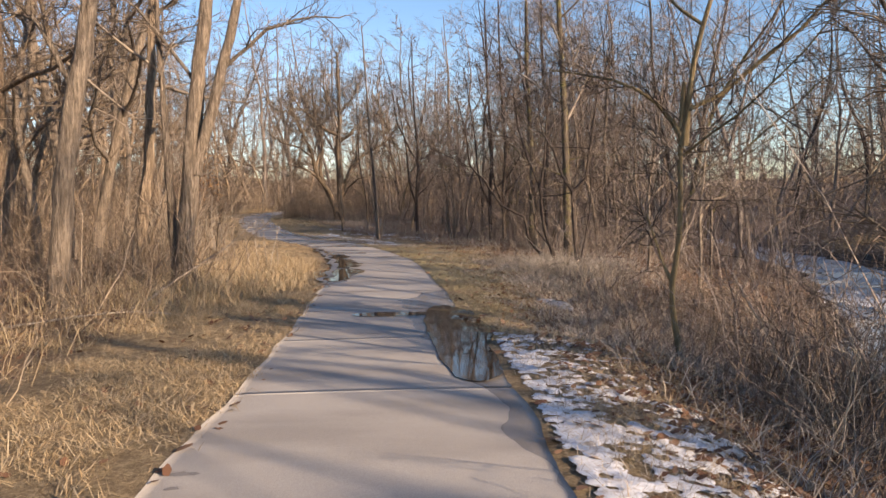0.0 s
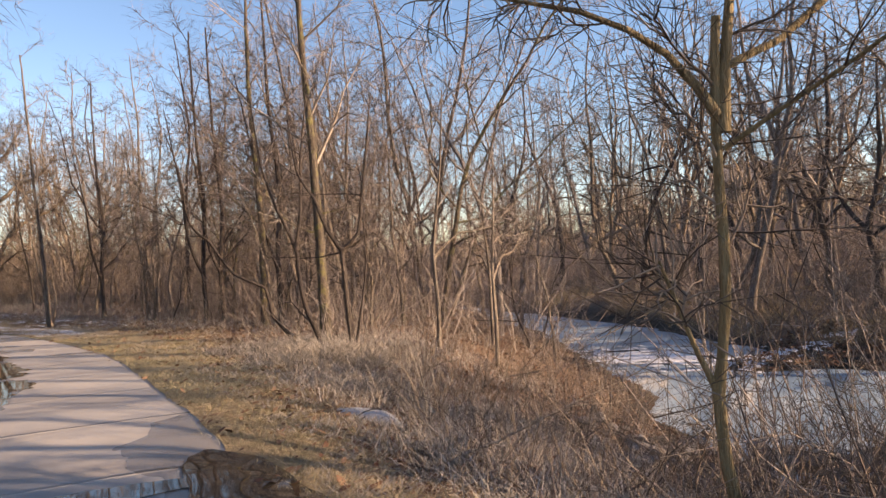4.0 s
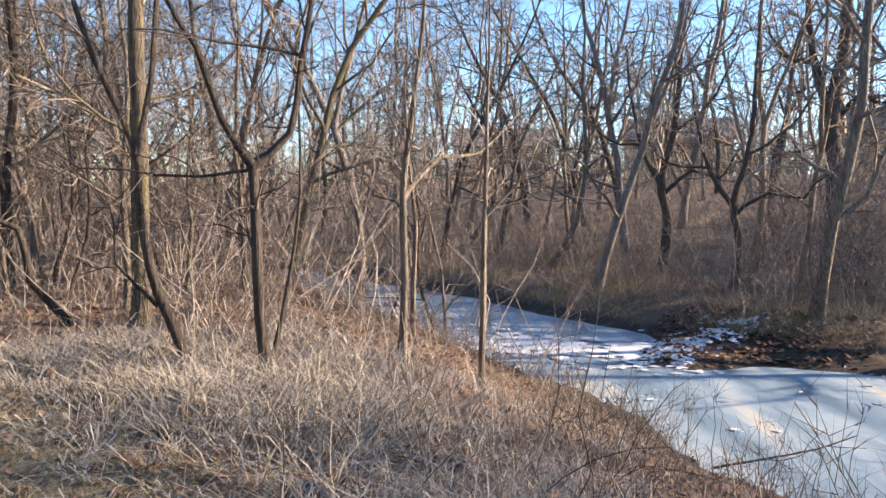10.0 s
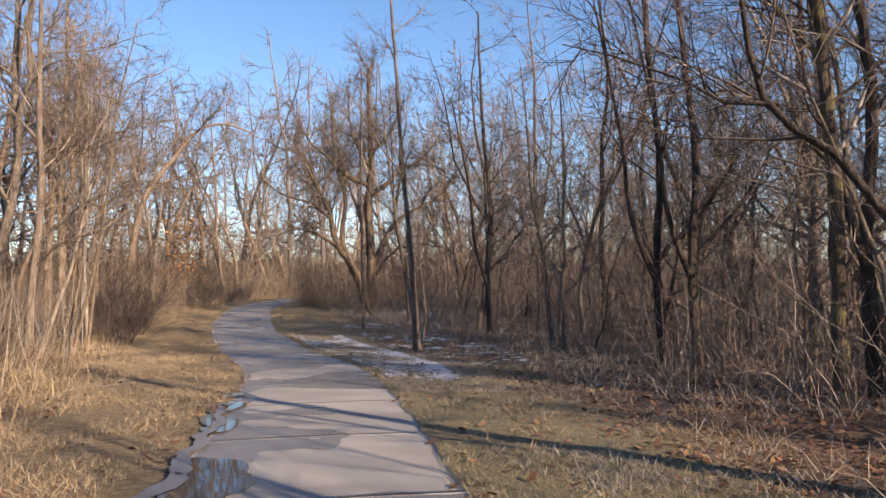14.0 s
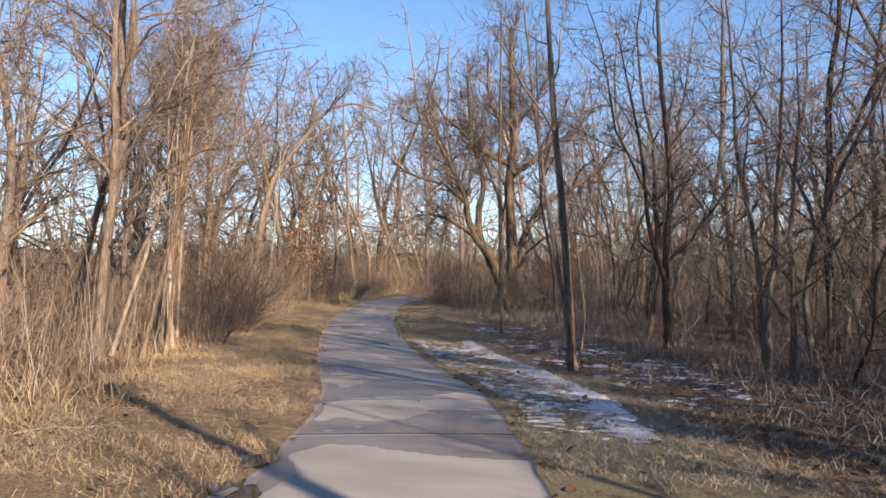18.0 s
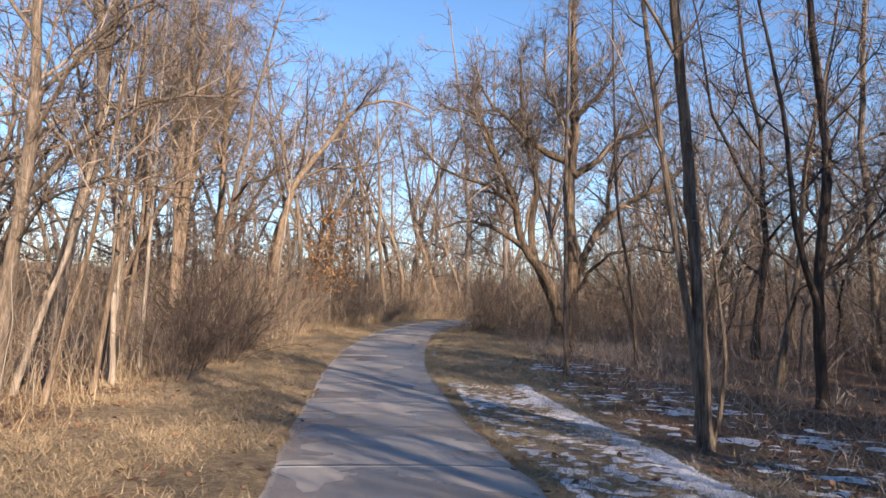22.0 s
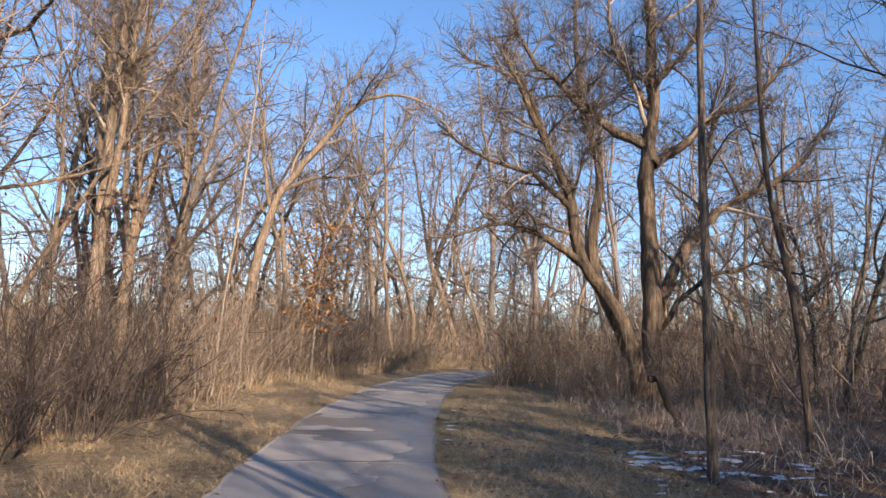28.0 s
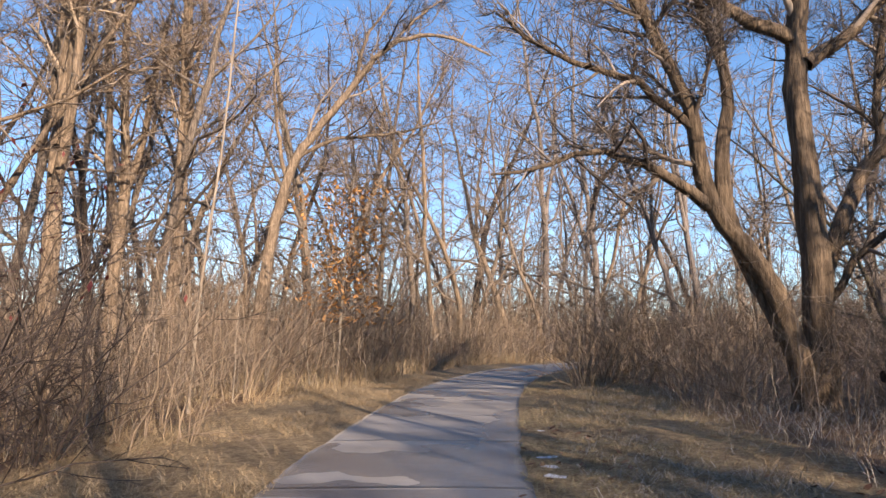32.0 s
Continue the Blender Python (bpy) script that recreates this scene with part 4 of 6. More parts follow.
def w_near_thicket(x, y):
    """The tall tangle between the path and the channel, south of the open bank."""
    rim = np.interp(x, [3, 4, 5, 6, 9, 12], [7.4, 9.2, 10.6, 11.3, 11.9, 12.2])
    return (y < rim) * smooth(3.0, 4.2, x) * (stream(x, y) > -0.15) * np.interp(y, [4, 7], [0.35, 1.0]) * (np.hypot(x - 2.7, y - 8.3) > 0.6)


def w_near_tangle(x, y):
    lip = np.interp(y, [7.5, 9.0, 11.5], [2.5, 1.7, 1.9])
    return smooth(lip, lip + 0.7, x + 0.25 * vnoise(x, y, 7)) * smooth(7.5, 4.5, x) * (stream(x, y) > 0.1) * smooth(11.6, 10.6, y)


x, y = spread(220, 3.0, 13.0, 0.5, 12.2, w_near_thicket, r)
stuff("underbrush", brush(np.stack([x, y], -1), 1.5, 4.6, r, 6, 4.8, 0.009, 0.8, 0.5, 0.5, (0.4, 1.5)), TWIG_SHADE_GREY, "tall tangled leafless thicket beside the stream channel", "brush")
x, y = spread(130, 1.6, 7.5, 1.0, 11.5, w_near_tangle, r)
stuff("bank_tangle", brush(np.stack([x, y], -1), 0.3, 0.9, r, 9, 6.5, 0.0045, 1.3, 0.6, 0.26), TWIG_RED, "low red-brown tangle on the leafy near bank", "brush")
x, y = spread(150, 2.3, 6.5, 2.0, 11.0, w_near_tangle, r)
stuff("weed_stalks", brush(np.stack([x, y], -1), 0.5, 1.7, r, 3, 2.0, 0.005, 0.35, 0.3, 0.2), TWIG_TAN, "thin pale dead weed stalks above the leaf litter", "weeds")
# Brush outside the view, added so its shadow dapples the right verge.
x, y = spread(46, 4.4, 12, -9, 1.5, lambda a, b: 1.0 + 0 * a, r)
stuff("underbrush", brush(np.stack([x, y], -1), 1.3, 2.6, r, 9, 5.0, 0.010), TWIG_TAN, "unseen leafless brush added behind the view for shade", "brush")


x, y = spread(150, -9, -2.4, 4, 22, lambda a, b: smooth(2.7, 3.8, -lateral(a, b)), r)
stuff("underbrush", brush(np.stack([x, y], -1), 0.4, 2.0, r, 6, 5.0, 0.007, 0.9, 0.6, 0.35), TWIG_TAN, "low tan dead brush under the sunny trees", "brush")
x, y = spread(75, 2.4, 8, 6, 18, lambda a, b: smooth(3.0, 3.8, lateral(a, b)) * (stream(a, b) > 0.2), r)
stuff("underbrush", brush(np.stack([x, y], -1), 0.5, 1.7, r, 7, 5.5, 0.007, 1.0, 0.6, 0.35), TWIG, "grey-brown tangled brush on the mound above the stream", "brush")


def stalks(points, low, high, rng, radius=0.006):
    """Single slightly bent dead stalks with a few short side shoots."""
    polys = []
    zs = ground_z(points[:, 0], points[:, 1]) - 0.03
    for (bx, by), z0 in zip(points, zs):
        h = rng.uniform(low, high)
        polys.append(bend(rng, (bx, by, z0), (rng.normal(0, 0.16), rng.normal(0, 0.16), 1), h, radius * rng.uniform(0.7, 1.4), radius * 0.4, 3, 0.09, 0.0))
    a = twig_rods(rng, *segments(polys), 1.6, 0.28, radius * 0.6, (0.3, 0.9), 0.1, 0.8)
    v1, f1 = tubes(polys, 3)
    v2, f2 = rods_mesh([a])
    return np.concatenate([v1, v2]), [f1, f2 + len(v1)]


def w_edge_left(x, y):
    lat = -lateral(x, y)
    start = np.interp(y, [18, 25, 38, 46, 55, 62, 72], [2.6, 4.4, 5.2, 4.6, 3.8, 2.8, 2.4])
    return smooth(start - 0.4, start + 0.6, lat) * smooth(start + 5, start + 1.5, lat)


def w_edge_right(x, y):
    lat = lateral(x, y)
    start = np.interp(y, [13, 20, 27, 36, 44, 52, 60], [3.4, 4.4, 4.8, 4.8, 4.8, 4.4, 3.0])
    return smooth(start - 0.3, start + 1.0, lat) * smooth(start + 8, start + 2, lat) * (stream(x, y) > 0.6) * (np.hypot(x + 7.2, (y - 48.6) * 0.6) > 1.7)


x, y = spread(700, -28, -3, 18, 76, w_edge_left, r)
stuff("weed_stalks", stalks(np.stack([x, y], -1), 0.6, 2.4, r, 0.009), STRAW_PALE, "pale dry weed stalks along the sunny thicket", "weeds")
x, y = spread(480, -12, 13, 13, 66, w_edge_right, r)
stuff("weed_stalks", stalks(np.stack([x, y], -1), 0.35, 1.3, r, 0.0048), STRAW_PALE, "thin pale stalks along the shaded thicket", "weeds")


def w_tuft(x, y):
    lat = lateral(x, y)
    lat = np.where(lat > 0, lat - ponding(y), -lat - ponding_left(y))
    return smooth(1.25, 1.6, lat) * smooth(7.5, 5.0, lat) * smooth(0.06, 0.22, fbm(x * 1.7, y * 1.7, 121, 3)) * (stream(x, y) > 0.5)


x, y = spread(34000, -22, 5, 2, 62, w_tuft, r)
stuff("grass_tufts", blades(x, y, 0.105, 0.004, r, 1.7, 1), STRAW, "pale bent tufts of dead grass on the verges", "grass")


def clumps(points, rng, blades_each=15, tall=0.2, wide=0.09):
    """Round clumps of long blades that bend outwards, as arrays."""
    n = len(points)
    k = np.repeat(np.arange(n), rng.integers(blades_each // 2, blades_each * 3 // 2, n))
    size = rng.uniform(0.5, 1.4, n)[k]
    a = rng.uniform(0, 6.283, len(k))
    out, high = size * tall * rng.uniform(0.5, 1.7, len(k)), size * tall * rng.uniform(0.08, 0.5, len(k))
    root = points[k] + (wide * size * rng.uniform(0, 1, len(k)))[:, None] * np.stack([np.cos(a), np.sin(a)], -1)
    z0 = ground_z(points[:, 0], points[:, 1])[k] - 0.01
    w = 0.0028 * rng.uniform(0.6, 1.5, len(k))
    b = a + rng.normal(0, 0.9, len(k))
    p = np.empty((len(k), 5, 3))
    for i, (side, f, h) in enumerate(((-1, 0, 0), (1, 0, 0), (1, 0.5, 1), (-1, 0.5, 1), (0, 1, 0.6))):
        p[:, i, 0], p[:, i, 1] = root[:, 0] + f * out * np.cos(b) - side * w * np.sin(b), root[:, 1] + f * out * np.sin(b) + side * w * np.cos(b)
        p[:, i, 2] = z0 + h * high
    q = np.arange(len(k))[:, None] * 5
    return p.reshape(-1, 3), [q + np.array([[0, 1, 2, 3]]), q + np.array([[3, 2, 4]])]


x, y = spread(1500, -20, -1, 1, 60, lambda a, b: w_verge_left(a, b) * near_bias(b), r)
stuff("grass_clumps", clumps(np.stack([x, y], -1), r), STRAW, "matted clumps of tan dead grass on the sunny verge", "grass")
x, y = spread(1500, -13, 6, 5, 60, lambda a, b: w_verge_right(a, b) * near_bias(b) * smooth(1.5, 2.4, lateral(a, b)), r)
stuff("grass_clumps", clumps(np.stack([x, y], -1), r, 13, 0.17), STRAW_PALE, "matted clumps of grey dead grass on the shaded verge", "grass")
x, y = spread(900, 0.8, 8, 9, 22, lambda a, b: smooth(2.4, 3.4, lateral(a, b)) * smooth(8, 5, lateral(a, b)) * (stream(a, b) > 0.6), r)
stuff("grass_clumps", clumps(np.stack([x, y], -1), r, 15, 0.3, 0.12), STRAW_GREY, "drooping clumps of bleached grass on the mound", "grass")


def w_bank(x, y):
    d = stream(x, y)
    return smooth(-0.1, 0.3, d) * smooth(6.5, 3.0, d) * (x < 14) * smooth(2.2, 3.0, lateral(x, y))


x, y = spread(230, 1, 15, 7, 27, w_bank, r)
stuff("bank_tangle", brush(np.stack([x, y], -1), 0.35, 0.95, r, 9, 6.0, 0.005, 1.3, 0.7, 0.3), TWIG, "low tangled dead brush on the stream bank", "brush")
x, y = spread(9000, 1, 15, 7, 27, w_bank, r)
stuff("leaf_litter", litter_leaves(x, y, r, 0.034), LEAF, "dark wet leaves on the stream bank", "leaves")
x, y = spread(2600, 14, 21, 17.5, 23.5, lambda a, b: (ground_z(a, b) > WATER + 0.03) * 1.0, r)
stuff("leaf_litter", litter_leaves(x, y, r, 0.06), LEAF, "dark frozen leaves heaped on the stream bar", "leaves")
x, y = spread(70, -30, -8, 22, 66, lambda a, b: smooth(4.4, 5.4, -lateral(a, b)) * smooth(9, 6, -lateral(a, b)), r)
stuff("bramble", brush(np.stack([x, y], -1), 0.5, 1.2, r, 12, 6.0, 0.006, 1.2, 0.7, 0.3), STRAW, "pale low brambles at the thicket edge", "brush")

# ---- woodland: tree kinds, each built once ----
def rest(thing, x, y, turn=0.0, size=1.0, tilt=(0, 0)):
    """A copy of the thing on the ground at x, y."""
    m = pose(x, y, gz(x, y), tilt[0], tilt[1], turn) @ Matrix.Scale(size, 4)
    return copy_thing(thing, m)


def tree_kinds(rows, seed, limbs, density, thin, seconds):
    """One bare tree of each row (height, thickness, forked, bark, twigs, label)."""
    made = []
    for k, (h, rad, forked, bark, twig, text) in enumerate(rows):
        g = np.random.default_rng(seed + k)
        t, c, f = tree_polys(g, h, rad, (g.normal(0, .07), g.normal(0, .07)), limbs - 4 if forked else limbs, 0.15, 0.31, seconds, density, forked, 0.10, (0.6, 1.35), thin, 0.8)
        made.append(tree_thing("bare_tree", t, c, f, bark, twig, text))
    return made


SUNNY = tree_kinds(((17.0, 0.16, False, BARK, TWIG, "tall bare grey-brown broadleaf tree in the winter wood"),
                    (18.5, 0.18, True, BARK, TWIG_TAN, "tall forked bare tree with grey-brown bark"),
                    (15.0, 0.13, False, BARK_TAN, TWIG_TAN, "slender bare tree with tan bark"),
                    (17.0, 0.15, True, BARK_TAN, TWIG, "forked bare tree with tan bark and fine twigs")), 100, 15, 2.8, 0.0058, 6)
# Greyer bark and twigs than SUNNY: part of the wood's shade is coloured in.
SHADY = tree_kinds(((16.5, 0.15, False, BARK, TWIG_SHADE_GREY, "tall bare tree with grey bark and dense fine twigs"),
                    (17.0, 0.15, True, BARK_SHADE_GREY, TWIG_SHADE_GREY, "forked bare tree with dull grey bark"),
                    (14.0, 0.11, False, BARK_MOSS, TWIG_SHADE_GREY, "slim bare tree with mossy mottled bark"),
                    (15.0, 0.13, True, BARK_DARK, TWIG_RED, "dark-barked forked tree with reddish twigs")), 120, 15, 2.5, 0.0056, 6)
DISTANT = tree_kinds(((17.0, 0.17, False, BARK, TWIG, "bare grey-brown tree standing back in the wood"),
                      (18.5, 0.19, True, BARK_SHADE_GREY, TWIG_SHADE_GREY, "forked bare grey tree standing back in the wood"),
                      (16.0, 0.15, True, BARK_TAN, TWIG, "forked bare tan tree standing back in the wood"),
                      (17.5, 0.20, False, BARK_DARK, TWIG_SHADE_GREY, "dark crooked bare tree standing back in the wood")), 140, 13, 1.4, 0.009, 6)
KINDS = SUNNY + SHADY + DISTANT
SAPLINGS = []
for k, (h, rad, bark, twig, text) in enumerate((
        (6.0, 0.045, BARK, TWIG_SHADE_GREY, "thin bare sapling with grey bark"),
        (7.5, 0.055, BARK_TAN, TWIG_TAN, "thin bare sapling with tan bark"),
        (5.0, 0.035, BARK_PALE, TWIG_TAN, "thin pale-barked sapling in the wood"),
        (6.5, 0.05, BARK_DARK, TWIG_SHADE_GREY, "thin dark-barked bare sapling"))):
    g = np.random.default_rng(200 + k)
    t, c, f = tree_polys(g, h, rad, (g.normal(0, .12), g.normal(0, .12)), 12, 0.12, 0.32, 5, 2.8, False, 0.11, (0.5, 1.25), 0.004, 0.6)
    SAPLINGS.append(tree_thing("sapling", t, c, f, bark, twig, text, sides=(6, 3)))


def scatter(count, box, weight, kinds, gap, rng, size=(0.8, 1.2), group="", taken=None):
    """Trees set apart by at least gap."""
    taken = taken if taken is not None else []
    xs, ys = spread(count * 8, *box, weight, rng)
    made = 0
    for px, py in zip(xs, ys):
        if made >= count:
            break
        if any((px - a) ** 2 + (py - b) ** 2 < gap * gap for a, b in taken):
            continue
        taken.append((px, py))
        ob = rest(kinds[int(rng.integers(len(kinds)))], px, py, rng.uniform(0, 360), rng.uniform(*size), rng.normal(0, 3.5, 2))
        if group:
            tagged(ob, group=group)
        made += 1


# places of the trees told apart below, kept free by the scatter
TAKEN = [(-6.1, 11.7), (-5.5, 15.8), (-7.4, 17.8), (2.7, 8.3), (3.46, 19), (3.05, 19.6), (3.8, 22.5), (3.2, 23), (2.2, 34), (2.76, 33.4), (4.05, 29.1), (-1.5, 43.1), (3.42, 28.7),
         (-3.2, 38.9), (-6.27, 46), (-4.95, 49), (-17.2, 51.3), (-7.6, 55.3), (-23.7, 61.3), (-18.9, 58.7), (-6.95, 50.8), (-26.6, 58.3), (-25.5, 59.6), (-22.4, 52.6), (26.2, 26.8), (23.9, 23.0), (35.9, 23.7), (5.3, 19.1), (6.6, 19.0)]


def w_left(x, y):
    lat = lateral(x, y)
    start = np.interp(y, [-10, 8, 20, 25, 38, 52, 60, 75], [5.2, 5, 4.4, 6.4, 8.5, 9.0, 6.5, 4])
    return smooth(start, start + 1.5, -lat) * smooth(36, 10, -lat)


def w_right(x, y):
    lat = lateral(x, y)
    start = np.interp(y, [0, 14, 20, 27, 36, 44, 54, 75], [9, 7, 4.6, 4.8, 6.2, 7.4, 9, 5])
    gap = (1 - np.exp(-(((x - 8) / 6) ** 2 + ((y - 13) / 5) ** 2))) * smooth(0.8, 1.3, np.hypot((x - 6.8) / 3.6, (y - 18.5) / 5.5))
    thin = 1 - 0.5 * smooth(43, 47, y) * smooth(62, 56, y)
    return smooth(start, start + 1.5, lat) * smooth(30, 12, lat) * thin * (stream(x, y) > 1.2) * (x < 15 + 0.25 * (y - 14)) * gap


def w_right_back(x, y):
    return w_right(x, y) * smooth(7.0, 9.5, lateral(x, y))


def w_far_slope(x, y):
    return smooth(1.5, 4, stream(x, y)) * (x > 15 + 0.28 * (y - 12)) * smooth(75, 30, x) * (1 - 0.6 * smooth(30, 16, y) * smooth(24, 32, x))


g = np.random.default_rng(31)
scatter(58, (-30, -4, -6, 78), lambda a, b: w_left(a, b) * smooth(20, 12, -lateral(a, b)), SUNNY, 1.9, g, (0.75, 1.2), "trees of the sunny wood", TAKEN)
scatter(36, (-42, -8, -6, 78), lambda a, b: w_left(a, b) * smooth(12, 18, -lateral(a, b)), DISTANT, 2.4, g, (0.8, 1.25), "trees of the sunny wood", TAKEN)
scatter(64, (-30, -4, -4, 70), w_left, SAPLINGS[:3], 0.9, g, (0.7, 1.2), "saplings of the sunny wood", TAKEN)
scatter(52, (-6, 24, 19, 78), w_right_back, SHADY, 1.7, g, (0.55, 0.95), "trees of the shaded wood", TAKEN)
scatter(22, (-6, 16, 22, 60), lambda a, b: w_right(a, b) * smooth(6.0, 7.2, lateral(a, b)) * smooth(13, 10, lateral(a, b)), SHADY[:3], 1.4, g, (0.38, 0.62), "slim trees of the shaded wood", TAKEN)
scatter(84, (-6, 16, 16, 70), w_right, [SAPLINGS[k] for k in (0, 3, 0, 3, 1)], 0.8, g, (0.6, 1.15), "saplings of the shaded wood", TAKEN)
scatter(76, (18, 60, 4, 70), w_far_slope, DISTANT, 2.0, g, (0.7, 1.15), "trees of the far slope", TAKEN)
scatter(60, (-42, 30, 66, 104), lambda a, b: (np.abs(lateral(a, b)) > 4.0) * 1.0, DISTANT, 2.2, g, (0.85, 1.3), "trees beyond the bend", TAKEN)
# Unseen trees added to cast shade, with a sunny lane left open to the path.
scatter(13, (5, 48, -34, 4), lambda a, b: smooth(1.2, 3, stream(a, b)) * smooth(4, 9, lateral(a, b)) * (np.abs(b + 0.81 * (a + 0.5) - 3.2) > 5.0), DISTANT, 3.4, g, (0.8, 1.15), "trees south of the stream", TAKEN)

# Shade casters added where their shadows reach mound and path, mostly out of view.
def w_south(x, y):
    reach_ = y + 0.81 * (x + 0.5)
    return smooth(7.5, 9.5, reach_) * smooth(25, 19, reach_) * smooth(0.8, 2.0, stream(x, y)) * (x > 8) * smooth(11, 6, y)


scatter(9, (8, 34, -18, 11), w_south, DISTANT, 2.0, g, (0.6, 1.0), "trees south of the stream", TAKEN)
x, y = spread(42, 8, 32, -18, 11, w_south, r)
stuff("understory", brush(np.stack([x, y], -1), 2.5, 8.0, r, 6, 3.0, 0.022, 0.4, 0.9, 1.1, (0.5, 1.4)), TWIG_TAN, "grey leafless understory across the stream, placed to cast shade", "brush")

# the layer between brush and crowns
def w_under(x, y):
    lat = lateral(x, y)
    left = smooth(5.5, 8.5, -lat) * smooth(40, 16, -lat)
    near_ = np.interp(y, [30, 38, 54, 60], [6.0, 9.5, 9.5, 6.0])
    right = smooth(near_, near_ + 2.5, lat) * smooth(34, 14, lat) * (stream(x, y) > 1.5) * (1 - np.exp(-(((x - 8) / 6) ** 2 + ((y - 12.5) / 4.5) ** 2)))
    return np.maximum(left, right)


x, y = spread(240, -40, 0, -6, 100, lambda a, b: w_under(a, b) * (lateral(a, b) < 0), r)
stuff("understory", brush(np.stack([x, y], -1), 2.2, 7.0, r, 5, 3.4, 0.013, 0.55, 0.9, 0.9, (0.5, 1.4)), TWIG_TAN, "thin leafless understory between the sunny trunks", "brush")
x, y = spread(170, -6, 26, 18, 90, lambda a, b: w_under(a, b) * (lateral(a, b) > 0), r)
stuff("understory", brush(np.stack([x, y], -1), 2.0, 6.4, r, 5, 3.6, 0.012, 0.6, 0.9, 0.9, (0.5, 1.4)), TWIG_SHADE_GREY, "thin leafless understory between the shaded trunks", "brush")
x, y = spread(320, -40, 24, 54, 104, lambda a, b: (np.abs(lateral(a, b)) > 3.2) * 1.0, r)
stuff("understory", brush(np.stack([x, y], -1), 2.4, 8.5, r, 5, 2.7, 0.021, 0.5, 1.0, 1.2, (0.5, 1.4)), TWIG_TAN, "thin leafless understory where the path bends away", "brush")
x, y = spread(200, 18, 60, 2, 70, lambda a, b: smooth(1.5, 4, stream(a, b)) * (a > 15 + 0.28 * (b - 12)) * smooth(48, 28, a), r)
stuff("understory", brush(np.stack([x, y], -1), 1.2, 5.0, r, 5, 2.9, 0.018, 0.7, 1.0, 1.0, (0.5, 1.4)), TWIG_SHADE_GREY, "thin leafless understory on the far hillside", "brush")

x, y = spread(50, 26, 46, 11, 26, lambda a, b: 1.0 + 0 * a, r)
stuff("understory", brush(np.stack([x, y], -1), 3.0, 8.0, r, 6, 2.6, 0.022, 0.6, 1.1, 1.1, (0.5, 1.4)), TWIG_SHADE_GREY, "dense grey leafless brush high on the slope", "brush")

# far woods, joined
def far_wood(points, rng):
    lib = []
    for k in range(5):
        q = np.random.default_rng(300 + k)
        t, c, f = tree_polys(q, 13.5, 0.17, (q.normal(0, .05), q.normal(0, .05)), 10, 0.2, 0.33, 2, 0.8, k % 2 == 0, 0.05, (0.45, 1.0), 0.013, 1.2)
        a, b, d = tubes(t, 3), tubes(c, 3), rods_mesh(f)
        lib.append((np.concatenate([a[0], b[0], d[0]]), np.concatenate([a[1], b[1] + len(a[0])]), d[1] + len(a[0]) + len(b[0])))
    vs, fs, ft, base = [], [], [], 0
    zs = height(points[:, 0], points[:, 1])
    for (px, py), pz in zip(points, zs):
        v, f, tri = lib[int(rng.integers(5))]
        a, s = rng.uniform(0, 6.28), rng.uniform(0.8, 1.45)
        c, sn = math.cos(a) * s, math.sin(a) * s
        vs.append(np.stack([v[:, 0] * c - v[:, 1] * sn + px, v[:, 0] * sn + v[:, 1] * c + py, v[:, 2] * s + pz - 0.1], -1))
        fs.append(f + base)
        ft.append(tri + base)
        base += len(v)
    return np.concatenate(vs), [np.concatenate(fs), np.concatenate(ft)]


x, y = spread(160, -110, 110, -50, 190, lambda a, b: ((b > 100) | ((a < -38) & (b > 22)) | ((a > 46) & (b > 26))) * 1.0 * smooth(170, 90, np.hypot(a + 5, b - 40)) * (stream(a, b) > 2) * (np.abs(lateral(a, b)) > 5), r)
stuff("far_woods", far_wood(np.stack([x, y], -1), r), TWIG_TAN, "distant grey-brown leafless woods", "woods")
x, y = spread(430, -95, 60, 15, 150, lambda a, b: ((b > 84) | (a < -30)) * smooth(115, 70, np.hypot(a + 5, b - 40)) * (np.abs(lateral(a, b)) > 4), r)
stuff("underbrush", brush(np.stack([x, y], -1), 3.0, 7.5, r, 6, 1.7, 0.05, 0.6, 1.8, 1.3), TWIG_TAN, "distant leafless undergrowth below the trees", "brush")


ang = r.uniform(-0.4, 2.9, 760)
away = r.uniform(66, 125, 760)
x, y = -5 + np.cos(ang) * away, 35 + np.sin(ang) * away
ok = (stream(x, y) > 4) & (np.abs(lateral(x, y)) > 5)
stuff("far_thicket", brush(np.stack([x[ok], y[ok]], -1), 4.0, 13.0, r, 6, 1.1, 0.075, 0.6, 3.4, 2.2), TWIG_TAN, "distant leafless thicket on the rise", "woods")

# ---- trees that can be told apart ----
def limb(points, r0, r1, rng, rough=0.04, n=4):
    """A limb through a few control points, slightly crooked."""
    p = catmull(points, 0.35)
    p[1:-1] += rng.normal(0, rough, p[1:-1].shape) * np.linspace(0.5, 1, len(p) - 2)[:, None]
    return p, np.linspace(r0, r1, len(p))


